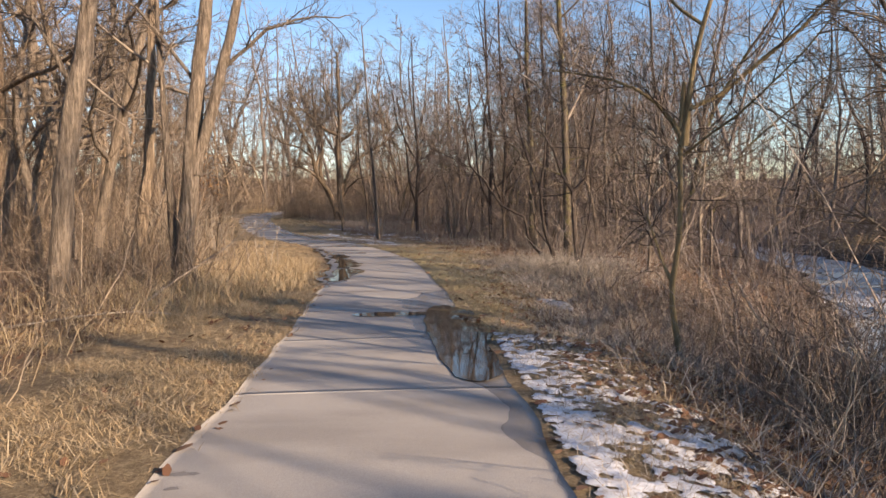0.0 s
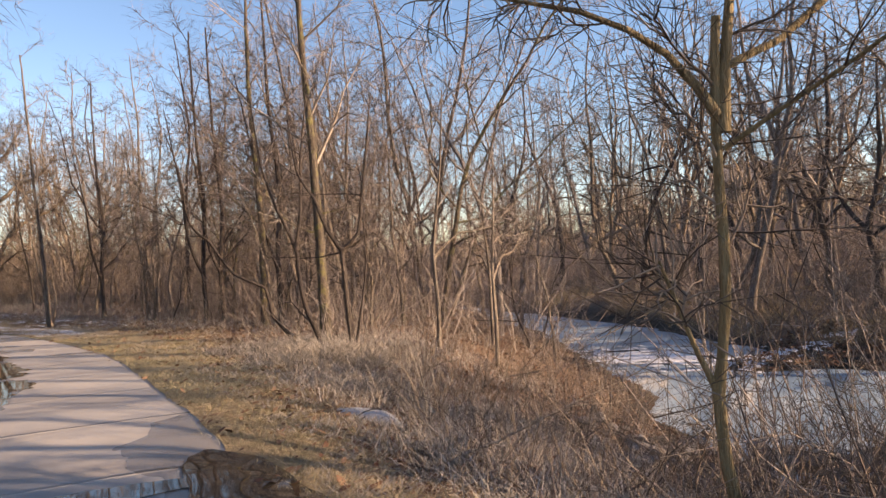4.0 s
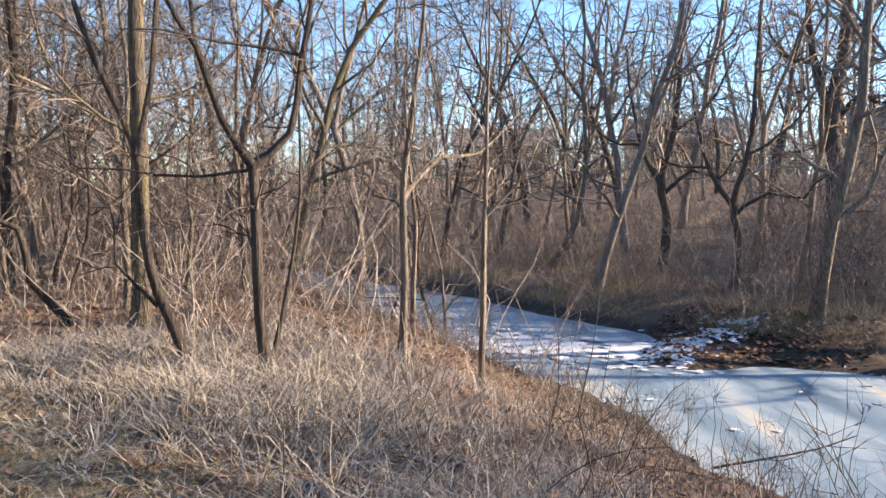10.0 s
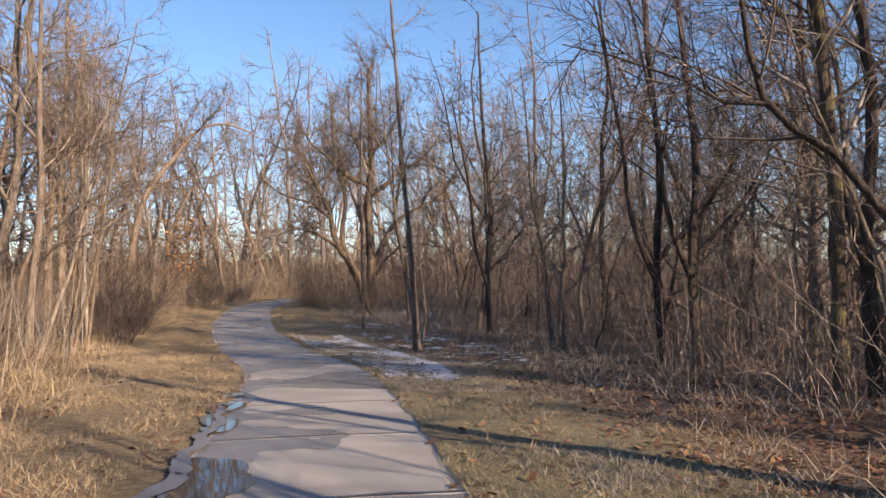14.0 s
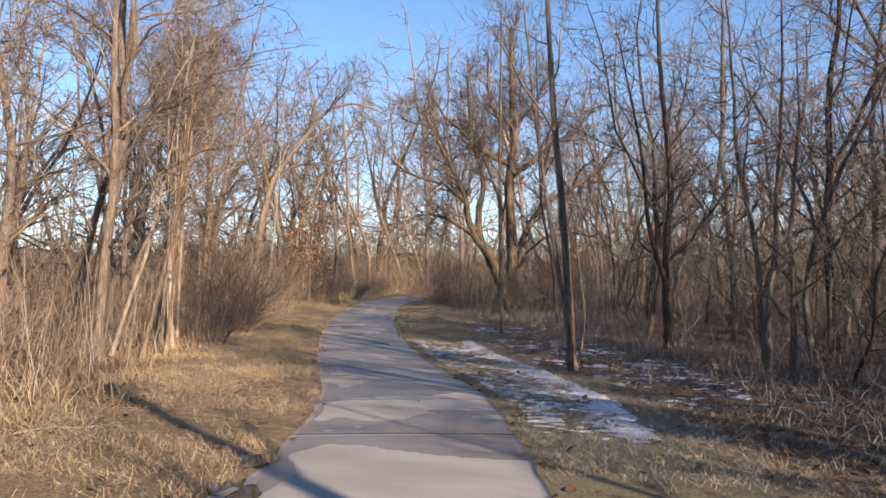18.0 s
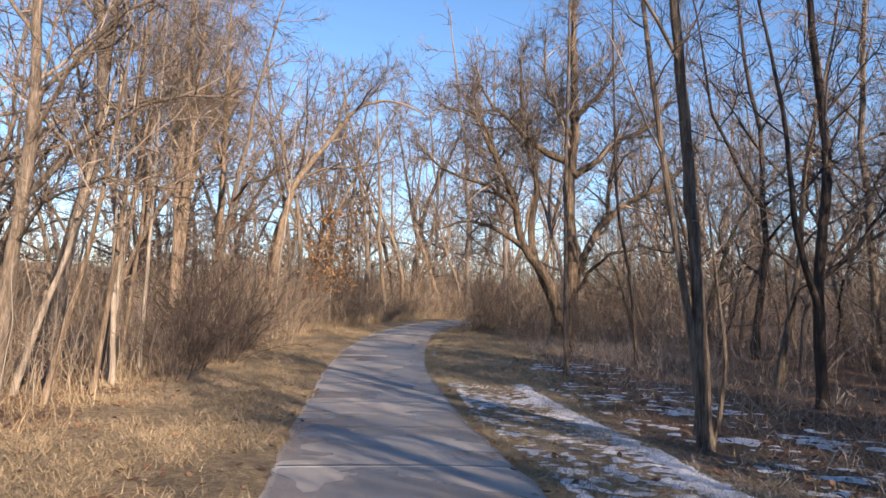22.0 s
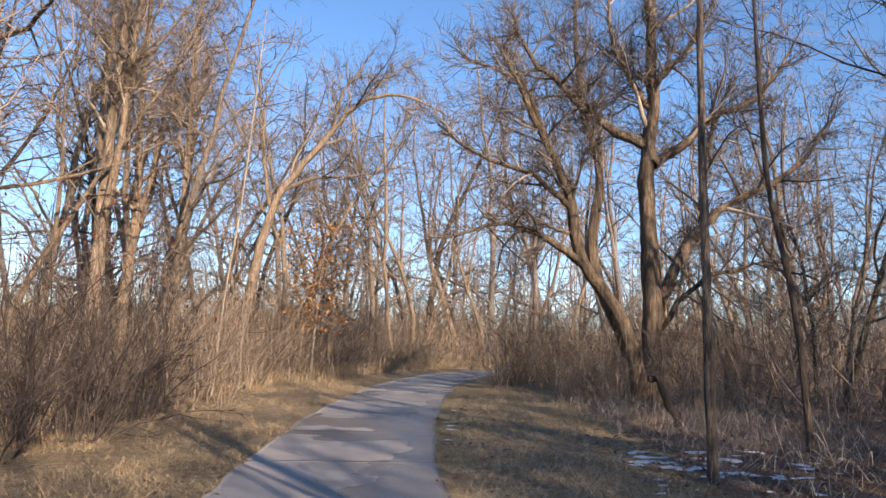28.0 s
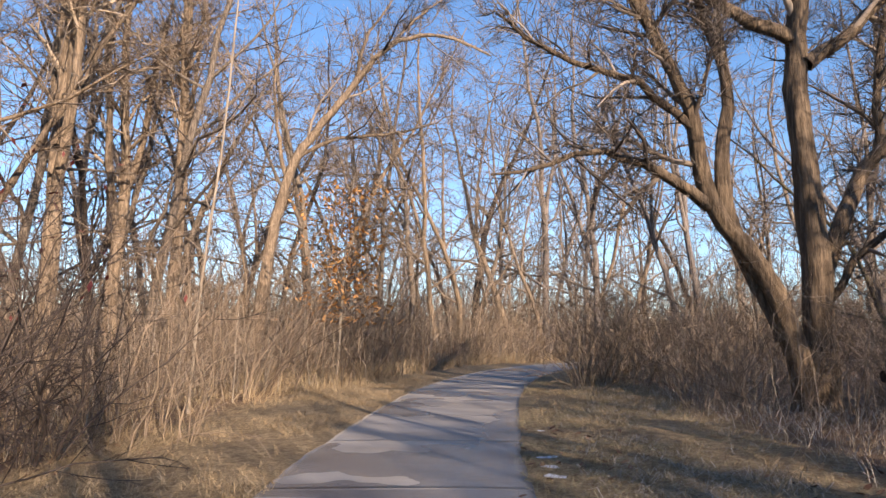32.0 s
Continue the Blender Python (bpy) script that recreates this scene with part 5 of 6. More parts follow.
def own_tree(name, x, y, turn, trunks, limbs, bark, twig, label, seed, seconds=6, density=4, top=0.3, thin=0.004, sides=(14, 5), on_trunk=6, category="tree", spray=0.3):
    """A tree with its own trunks and limbs: [(points (sideways, away, up), thick, thin)]."""
    g = np.random.default_rng(seed)
    ts = [limb(p, a, b, g, a * 0.10) for p, a, b in trunks]
    ts = [(p, np.r_[rad[0] * 1.3, rad[1:]]) for p, rad in ts]
    ls = [limb(p, a, b, g, 0.05) for p, a, b in limbs]
    extra = []
    for t in ts:
        span = np.linalg.norm(np.diff(t[0], axis=0), axis=1).sum()
        extra += sprout(g, t, on_trunk, top, span * spray, (0.5, 1.0), 5, 0.14, 0.06, 0.45, thin * 2, g.uniform(0, 6))
    coarse, rods = crown_of(g, ls + extra, seconds, density, thin=thin)
    root = tree_thing(name, ts[:1], extra + coarse, rods, bark, twig, label, category, sides, ridge=0.09)
    for kind_, polys, n_side, rough in (("trunk", ts[1:], sides[0], 0.09), ("limb", ls, max(6, sides[0] - 6), 0.07)):
        for q in polys:
            v, f = tubes([q], n_side, rough)
            part(kind_, mesh_from(kind_, v, f), bark, root)
    root.matrix_world = pose(x, y, gz(x, y) - 0.03, 0, 0, turn)
    return root


own_tree("great_willow", -7.65, 55.3, 23.5,
         [([(0, 0, 0), (0.02, 0, 1.8), (-0.02, 0, 3.4), (-0.08, 0.1, 5.5), (0.08, 0.1, 7.8), (0.0, 0.2, 12.5)], 0.27, 0.08),
          ([(-0.32, -0.1, 0), (-0.5, -0.1, 1.1), (-1.0, -0.2, 2.3), (-1.85, -0.3, 3.4), (-2.2, -0.5, 4.9), (-2.9, -0.7, 6.3), (-4.0, -0.9, 8.4)], 0.19, 0.045),
          ([(-0.55, 0.0, 1.2), (-1.3, 0.1, 2.9), (-1.42, 0.2, 4.2), (-1.22, 0.3, 5.6), (-1.7, 0.4, 7.7), (-1.9, 0.4, 10.2)], 0.145, 0.04)],
         [([(0.1, 0, 2.2), (0.75, 0.1, 3.6), (1.3, 0.2, 4.4), (2.2, 0.3, 5.1), (3.6, 0.2, 5.9), (4.8, 0.2, 7.4)], 0.15, 0.03),
          ([(0.1, 0, 1.7), (0.6, -0.2, 2.5), (1.3, -0.4, 3.1), (2.7, -0.5, 3.4), (3.9, -0.5, 3.1)], 0.07, 0.02),
          ([(-0.08, 0.1, 6.4), (-0.9, 0, 6.7), (-1.8, 0, 7.3), (-2.9, -0.1, 8.3), (-3.6, -0.2, 9.6)], 0.13, 0.03),
          ([(0.05, 0, 5.9), (1.0, 0.2, 6.6), (1.9, 0.3, 7.5), (3.1, 0.4, 8.1), (4.0, 0.5, 9.4)], 0.13, 0.03),
          ([(1.35, 0.2, 4.5), (1.45, 0.3, 5.6), (1.7, 0.3, 6.9), (2.3, 0.4, 8.4)], 0.09, 0.02),
          ([(-1.85, -0.3, 3.3), (-2.7, -0.6, 3.75), (-3.7, -0.9, 4.05), (-4.6, -1.1, 3.8), (-5.5, -1.3, 3.55)], 0.10, 0.02),
          ([(-2.15, -0.5, 4.6), (-3.0, -0.6, 5.3), (-4.2, -0.8, 5.6), (-5.4, -1.0, 6.3)], 0.08, 0.02),
          ([(-2.5, -0.6, 5.5), (-3.4, -0.8, 7.4), (-4.9, -1.0, 8.0)], 0.08, 0.02),
          ([(0.0, 0.1, 8.0), (1.2, 0.3, 9.3), (1.9, 0.4, 11.0)], 0.10, 0.02),
          ([(0.0, 0.1, 7.4), (-0.8, 0.3, 9.0), (-1.0, 0.4, 11.4)], 0.09, 0.02)],
         BARK_WILLOW, TWIG, "great many-stemmed willow with rugged bark and drooping bare twigs", 401, 11, 6, 0.45, 0.0055, (20, 8), 10, "tree", 0.24)
own_tree("leaning_tree", -23.7, 61.3, 23.5,
         [([(0, 0, 0), (0.2, 0, 2.2), (0.55, 0, 5.0), (1.25, 0, 7.3), (2.75, 0, 9.4), (4.2, 0, 11.2), (6.0, 0, 11.6), (7.7, 0.2, 11.0)], 0.24, 0.035)],
         [([(1.2, 0, 7.2), (2.3, 0.2, 7.9), (4.4, 0.3, 8.2), (6.4, 0.4, 8.9)], 0.08, 0.02), ([(0.9, 0, 6.4), (0.4, 0.3, 8.4), (0.2, 0.3, 11.5)], 0.09, 0.02),
          ([(3.0, 0, 9.7), (3.5, 0.2, 11.8), (4.6, 0.3, 13.6)], 0.08, 0.02), ([(4.2, 0, 11.2), (5.6, 0.3, 12.8), (6.8, 0.4, 13.6)], 0.06, 0.015)],
         BARK_TAN, TWIG, "leaning sunlit tree arching over the path's bend", 402, 6, 5, 0.45)
own_tree("oak_sapling", -18.9, 58.7, 20, [([(0, 0, 0), (0.05, 0, 2), (0.15, 0, 4), (0.3, 0, 5.6)], 0.05, 0.012)],
         [([(0.05, 0, 1.6), (0.6, 0, 2.4), (1.0, 0, 3.0)], 0.02, 0.005), ([(0.1, 0, 2.2), (-0.5, 0, 3.0), (-0.9, 0.2, 3.7)], 0.02, 0.005), ([(0.1, 0, 2.9), (0.5, .2, 3.8), (0.8, .3, 4.8)], 0.02, 0.005)],
         BARK_PALE, TWIG, "young oak holding dry orange-brown leaves", 403, 4, 3, 0.3, 0.003, (7, 4))
own_tree("big_trunk_tree", -6.15, 11.7, 0, [([(0, 0, 0), (0.12, 0, 1.6), (0.32, 0, 3.0), (0.75, 0.1, 5.4), (1.2, 0.2, 9.0), (1.4, 0.3, 14)], 0.18, 0.05)],
         [([(0.6, 0, 4.6), (1.5, -.2, 6.2), (2.6, -.3, 7.2)], 0.06, 0.015), ([(0.4, 0, 3.6), (-0.6, 0.1, 5.2), (-1.6, 0.1, 6.8)], 0.05, 0.015)],
         BARK, TWIG, "thick leaning tree with ridged sunlit bark", 404, 5, 4, 0.45)
own_tree("forked_tree", -5.55, 15.8, 0, [([(0, 0, 0), (0.1, 0, 1.5), (0.28, 0, 3.4), (0.6, 0.1, 6.0), (1.0, 0.1, 10), (1.2, 0.2, 14.5)], 0.20, 0.05),
                                        ([(0.25, 0, 2.4), (0.75, -.1, 3.9), (1.35, -.2, 6.0), (2.1, -.2, 9.0), (2.5, -.2, 12)], 0.13, 0.03),
                                        ([(-0.22, 0.1, 0), (-0.3, 0.1, 2.0), (-0.45, 0.2, 4.5), (-0.6, 0.3, 8.5)], 0.09, 0.02)],
         [([(1.0, -.1, 4.6), (2.2, -.2, 5.4), (3.6, -.3, 5.6)], 0.05, 0.01), ([(0.4, 0, 4.2), (-0.6, .1, 5.6), (-1.7, .1, 6.6)], 0.05, 0.01)],
         BARK, TWIG, "tall dark-barked tree with forked sunlit trunk", 405, 5, 4, 0.45)
own_tree("tan_tree", -7.4, 17.8, 0, [([(0, 0, 0), (0.15, 0, 1.4), (0.4, 0, 3.2), (0.5, 0.1, 6.0), (0.8, 0.1, 11)], 0.15, 0.03)], [([(0.1, 0, .3), (0.5, 0, 1.1), (0.9, 0.1, 2.6)], 0.05, 0.01)],
         BARK_TAN, TWIG, "sunlit tan tree with a low side stem", 406, 5, 4, 0.4)
own_tree("dark_forked_sapling", 3.46, 19.0, -28, [([(0, 0, 0), (-0.06, 0, 0.5), (-0.1, 0, 1.2), (-0.14, 0, 1.95)], 0.065, 0.05),
                                                ([(-0.14, 0, 1.93), (-0.42, 0, 2.35), (-0.65, 0, 3.0), (-0.95, 0, 3.5), (-1.1, 0, 4.6)], 0.042, 0.012),
                                                ([(-0.14, 0, 1.93), (0.2, 0, 2.25), (0.3, 0, 2.9), (0.42, 0, 3.7), (0.6, 0, 5.0)], 0.045, 0.012),
                                                ([(0.05, 0, 0.05), (0.2, 0, 0.8), (0.32, 0.1, 1.7), (0.28, 0.1, 2.8)], 0.02, 0.008)],
         [([(-0.14, 0, 1.9), (-0.6, 0.1, 1.85), (-1.3, 0.1, 1.8), (-1.9, 0.1, 2.05)], 0.02, 0.006), ([(0.32, 0, 3.0), (-0.4, 0, 3.05), (-1.3, 0, 3.1)], 0.018, 0.006)],
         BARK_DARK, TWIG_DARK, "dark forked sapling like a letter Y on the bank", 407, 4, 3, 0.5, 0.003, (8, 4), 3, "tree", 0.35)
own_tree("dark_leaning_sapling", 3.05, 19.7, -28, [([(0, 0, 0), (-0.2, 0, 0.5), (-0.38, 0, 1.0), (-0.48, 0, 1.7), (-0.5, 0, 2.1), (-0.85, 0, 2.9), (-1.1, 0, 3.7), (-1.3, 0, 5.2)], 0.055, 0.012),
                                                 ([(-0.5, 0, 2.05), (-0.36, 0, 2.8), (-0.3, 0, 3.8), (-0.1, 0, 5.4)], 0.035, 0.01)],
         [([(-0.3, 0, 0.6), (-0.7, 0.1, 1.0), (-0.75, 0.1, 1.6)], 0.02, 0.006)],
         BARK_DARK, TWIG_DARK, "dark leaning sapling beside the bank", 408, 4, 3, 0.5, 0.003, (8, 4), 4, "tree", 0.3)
own_tree("mottled_tree", 3.8, 22.5, 0, [([(0, 0, 0), (-0.03, 0, 2), (-0.1, 0, 4.5), (-0.25, 0, 7.5), (-0.3, 0, 12)], 0.13, 0.03)],
         [([(-0.05, 0, 2.6), (-0.6, -.1, 2.7), (-1.2, -.2, 3.2), (-1.4, -.2, 3.9)], 0.025, 0.012), ([(-.05, 0, 2.2), (-.5, 0, 2.4), (-.8, 0, 2.1)], 0.018, 0.006), ([(0, 0, 3.0), (.8, 0, 3.2), (1.6, 0, 3.1)], .02, .006)],
         BARK_MOSS, TWIG, "straight tree with yellow-mottled grey bark", 409, 5, 4, 0.3, 0.004, (12, 5), 12)
own_tree("mottled_tree", 3.42, 28.7, 0, [([(0, 0, 0), (0.05, 0, 2), (0.0, 0, 4.2), (-0.15, 0, 7.5), (-0.1, 0, 12)], 0.12, 0.03)],
         [([(0, 0, 3.2), (-0.7, 0, 3.9), (-1.6, 0, 4.6), (-2.4, 0, 5.0)], 0.03, 0.01), ([(0, 0, 4.6), (-0.9, 0, 5.6), (-1.9, 0, 6.0)], 0.03, 0.01), ([(0, 0, 4.0), (.8, 0, 4.6), (1.6, 0, 4.8)], .025, .008)],
         BARK_MOSS, TWIG_SHADE_GREY, "mossy yellow-mottled tree at the shaded wood's edge", 417, 6, 4, 0.25, 0.004, (12, 5), 14)
own_tree("bent_sapling", 3.15, 23.05, -21, [([(0, 0, 0), (-0.5, 0, 0.62), (-0.64, 0, 1.28), (-1.38, 0, 1.66), (-1.95, 0, 2.5), (-2.4, 0, 2.95), (-2.6, 0, 4.2), (-2.9, 0, 5.2)], 0.05, 0.012)],
         [([(-2.3, 0, 2.9), (-3.0, 0, 3.1), (-3.9, 0, 3.6)], 0.02, 0.005)], BARK_DARK, TWIG_DARK, "long bent dark sapling leaning over the verge", 410, 4, 4, 0.55, 0.003, (8, 4), 5)
own_tree("olive_sapling", 2.7, 8.3, -30, [([(0, 0, 0), (-0.1, 0, 0.5), (-0.12, 0, 0.95), (-0.05, 0, 1.5), (-0.04, 0, 2.6), (0.0, 0, 3.2)], 0.036, 0.026),
                                         ([(-0.12, 0, 0.95), (-0.25, 0, 1.25), (-0.42, 0, 1.75)], 0.022, 0.01), ([(0.0, 0, 2.5), (0.1, 0, 3.4), (0.4, 0, 4.6), (0.5, 0, 6)], 0.035, 0.01),
                                         ([(-0.02, 0, 2.6), (-0.3, 0, 3.0), (-0.8, 0, 3.3), (-1.6, 0, 3.5)], 0.03, 0.008)],
         [([(0.05, 0, 2.9), (0.9, 0.1, 3.4), (1.8, 0.2, 4.4), (2.3, 0.3, 5.6)], 0.03, 0.006),
          ([(0.0, 0, 2.4), (0.6, -0.3, 2.8), (1.2, -0.6, 3.2), (1.8, -0.9, 3.9)], 0.018, 0.005), ([(0.2, 0, 3.8), (-0.5, 0.2, 4.6), (-0.9, 0.3, 5.9)], 0.022, 0.005)], BARK_OLIVE, TWIG, "olive-barked forked sapling on the brushy bank", 411, 5, 4, 0.55, 0.003, (12, 4), 6, "tree", 0.3)
own_tree("twin_tree", -3.4, 38.65, 19, [([(0, 0, 0), (-0.05, 0, 1.2), (-0.2, 0, 3.4), (-0.36, 0, 5.4), (-0.5, 0, 8), (-0.7, 0, 11)], 0.09, 0.03),
                                      ([(-0.08, 0, 0.2), (-0.12, 0, 1.05), (-0.42, 0, 2.9), (-0.75, 0, 5.3), (-1.0, 0, 8)], 0.055, 0.015), ([(0.1, 0.1, 0), (0.28, 0.1, 1.0), (0.15, 0.1, 2.2), (0.0, 0.1, 3.6)], 0.03, 0.008)],
         [], BARK, TWIG, "slender twin-stemmed tree by the snowy verge", 412, 4, 4, 0.42, 0.003, (12, 4), 7)
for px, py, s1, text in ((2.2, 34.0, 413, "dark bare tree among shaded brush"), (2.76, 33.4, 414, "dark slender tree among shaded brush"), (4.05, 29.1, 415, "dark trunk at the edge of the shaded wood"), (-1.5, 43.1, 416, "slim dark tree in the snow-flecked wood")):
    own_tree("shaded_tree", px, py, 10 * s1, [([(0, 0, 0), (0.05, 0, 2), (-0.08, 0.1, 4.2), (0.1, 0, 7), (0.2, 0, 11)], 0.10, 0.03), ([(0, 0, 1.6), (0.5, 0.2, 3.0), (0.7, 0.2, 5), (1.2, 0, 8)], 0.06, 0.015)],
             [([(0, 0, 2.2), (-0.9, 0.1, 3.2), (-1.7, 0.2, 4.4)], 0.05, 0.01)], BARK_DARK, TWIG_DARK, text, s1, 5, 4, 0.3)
own_tree("straight_sapling", -6.27, 46.0, 20, [([(0, 0, 0), (-0.03, 0, 2), (-0.06, 0, 5), (0.0, 0, 10)], 0.06, 0.02)], [], BARK, TWIG, "straight slender sapling standing in snow-flecked grass", 421, 3, 3, 0.5, 0.003, (8, 4), 8, "tree", 0.12)
own_tree("straight_sapling", -4.95, 49.0, 20, [([(0, 0, 0), (-0.15, 0, 2), (-0.5, 0, 4), (-0.6, 0, 6), (-.7, 0, 10)], 0.055, 0.015)], [], BARK_DARK, TWIG_DARK, "dark leaning sapling in the shaded grass", 422, 3, 3, 0.4, 0.003, (8, 4), 8, "tree", 0.15)
own_tree("pale_pole_tree", -17.1, 51.2, 20, [([(0, 0, 0), (0.1, 0, 2.2), (0.35, 0, 5), (0.55, 0, 9.5)], 0.03, 0.012)], [], BARK_PALE, TWIG_PALE, "thin pale leaning dead stem before the thicket", 423, 1, 1, 0.75, 0.003, (8, 4), 2, "tree", 0.08)
for k, (px, py, h, lean) in enumerate(((-13.3, 39.4, 5.5, .10), (-13.9, 40.5, 5, -.05), (-12.9, 38.0, 4.5, .22), (-14.4, 40.9, 6, .04), (-15.2, 41.5, 6, .15), (-15.9, 43.5, 6.5, .02), (-16.4, 43.4, 5, .1), (-14.2, 38.6, 5.5, .3))):
    own_tree("pale_stem_tree", px, py, 15, [([(0, 0, 0), (lean * 1.3, 0, 1.3), (lean * 3, 0, 3), (lean * h * 1.1, 0, h * 1.4)], 0.06, 0.012)], [], BARK_PALE if k % 2 else BARK_TAN, TWIG, "pale slim stem in the sunny thicket edge", 430 + k, 4, 3, 0.35, 0.003, (8, 4), 9, "tree", 0.3)
own_tree("overhanging_tree", -14.6, 38.6, 10, [([(0, 0, 0), (0.1, 0, 2), (0.3, 0, 4.5), (0.2, 0, 8), (0.3, 0, 13)], 0.13, 0.03)],
         [([(0.2, 0, 3.2), (1.5, -.2, 4.3), (3.0, -.4, 4.9), (4.6, -.5, 5.0)], 0.05, 0.01), ([(0.25, 0, 4.2), (1.4, -.5, 5.6), (2.9, -.9, 6.4), (4.4, -1.2, 6.6)], 0.05, 0.01),
          ([(0.25, 0, 5.0), (1.5, 0.4, 6.6), (2.6, 0.6, 8.0), (3.9, 0.9, 8.8)], 0.05, 0.01), ([(0.2, 0, 2.6), (1.2, -.6, 3.2), (2.4, -1.0, 3.5), (3.6, -1.2, 3.3)], 0.035, 0.008),
          ([(0.25, 0, 6.2), (-1, 0.2, 7.6), (-2.4, 0.4, 8.4)], 0.05, 0.01)],
         BARK, TWIG, "bare tree reaching long fine-twigged branches over the lawn", 440, 7, 4, 0.4, 0.0035)
for px, py, h, rr, seed_, text in ((26.2, 26.8, 11, 0.20, 461, "crooked dark tree above the far bank"), (23.9, 23.0, 9, 0.15, 462, "leaning tree with hooked limb above the far bank"), (35.9, 23.7, 17, 0.42, 463, "massive dark-trunked tree on the far slope")):
    own_tree("slope_tree", px, py, -60, [([(0, 0, 0), (0.15, 0, h * .18), (-0.1, 0, h * .32), (0.35, 0, h * .55), (0.5, 0, h)], rr, rr * .2), ([(-0.05, 0, h * .3), (-0.8, 0, h * .42), (-1.3, 0, h * .6), (-1.6, 0, h * .8)], rr * .6, rr * .12)],
             [([(0.0, 0, h * .28), (1.0, 0, h * .36), (2.0, 0, h * .34), (2.9, 0, h * .46)], rr * .45, 0.02), ([(0.3, 0, h * .5), (1.6, 0, h * .6), (2.6, 0, h * .8)], rr * .4, 0.02), ([(-0.9, 0, h * .45), (-2.2, 0, h * .47), (-3.2, 0, h * .58)], rr * .35, 0.02)],
             BARK_DARK, TWIG_SHADE_GREY, text, seed_, 6, 3, 0.35, 0.008, (10, 5), 9)
for px, py, seed_ in ((-26.6, 58.3, 465), (-25.5, 59.6, 466), (-22.4, 52.6, 467)):
    own_tree("golden_tree", px, py, 30 * seed_, [([(0, 0, 0), (0.1, 0, 3), (-0.1, 0, 6), (0.25, 0, 9.5), (0.3, 0, 16)], 0.21, 0.05), ([(0.05, 0, 4.2), (0.7, 0.1, 6.5), (0.9, 0.1, 9), (1.7, 0.1, 14)], 0.13, 0.03), ([(0, 0, 5.4), (-0.7, -.1, 7.4), (-1.0, 0, 10), (-1.8, 0, 14)], 0.12, 0.03)],
             [([(0.2, 0, 8), (1.6, .2, 9.4), (2.8, .4, 11.6)], 0.07, 0.02), ([(0, 0, 7), (-1.6, .2, 8.6), (-2.9, .3, 9.6)], 0.06, 0.02)],
             BARK_TAN, TWIG_TAN, "tall many-limbed tree with golden sunlit bark", seed_, 7, 4, 0.35, 0.006, (12, 5), 12)
own_tree("bank_tree", 5.6, 4.7, 0, [([(0, 0, 0), (-0.1, 0, 1.2), (-0.3, 0.1, 2.4), (-0.6, 0.2, 4.2), (-0.8, 0.3, 7.0), (-0.9, 0.3, 10)], 0.10, 0.03)],
         [([(-0.2, 0, 1.7), (-1.0, 0.2, 2.3), (-1.8, 0.5, 2.6), (-2.6, 0.7, 3.2)], 0.04, 0.008), ([(-0.3, 0, 2.4), (-1.1, 0.5, 3.4), (-2.0, 0.9, 4.2), (-2.6, 1.1, 5.4)], 0.045, 0.008),
          ([(-0.5, 0.1, 3.4), (-0.9, 1.2, 4.0), (-1.2, 2.4, 4.4), (-1.5, 3.2, 5.2)], 0.045, 0.008), ([(-0.6, 0.2, 4.2), (-1.5, 0.2, 5.2), (-2.4, 0.3, 6.4)], 0.04, 0.008),
          ([(-0.1, 0, 1.3), (-0.6, 0.9, 1.8), (-0.9, 1.7, 2.2), (-1.3, 2.4, 2.8)], 0.03, 0.006)],
         BARK, TWIG_TAN, "spreading twiggy tree leaning over the near bank", 470, 8, 6, 0.3, 0.0035, (10, 4), 8)
g = np.random.default_rng(450)
snag = limb([(0, 0, -0.05), (-0.05, 0, 0.2), (-0.2, 0, 0.35), (-0.28, 0, 0.6), (-0.38, 0, 0.8), (-0.55, 0, 0.82)], 0.08, 0.065, g, 0.012)
v, f = tubes([snag], 9)
ob = tagged(part("charred_stump", mesh_from("charred_stump", v, f), BARK_DARK), "crooked charred dark stump in dead grass", "stump")
ob.matrix_world = pose(-6.85, 50.9, gz(-6.85, 50.9), 0, 0, 20)

# dry leaves kept on the young oak
q = np.random.default_rng(460)
n_l = 800
lx, ly, lz = q.normal(-18.8, 0.62, n_l), q.normal(58.7, 0.6, n_l), gz(-18.9, 58.7) + q.uniform(1.5, 5.3, n_l)
p = np.empty((n_l, 4, 3))
a, b = q.uniform(0, 6.28, n_l), q.uniform(-0.9, 0.9, n_l)
ux = np.stack([np.cos(a) * np.cos(b), np.sin(a) * np.cos(b), np.sin(b)], -1) * 0.10
uy = np.stack([-np.sin(a), np.cos(a), q.uniform(-0.8, 0.2, n_l)], -1) * 0.045
c = np.stack([lx, ly, lz], -1)
for i, (s, t) in enumerate(((-1, -.5), (0, -1), (1, 0), (0, 1))):
    p[:, i] = c + s * ux + t * uy
oak = bpy.data.objects["oak_sapling"]
leaves = part("foliage", mesh_from("foliage", p.reshape(-1, 3), np.arange(n_l * 4).reshape(-1, 4)), OAK_LEAF, oak, "clinging orange-brown dry leaves")
leaves.matrix_parent_inverse = oak.matrix_world.inverted()

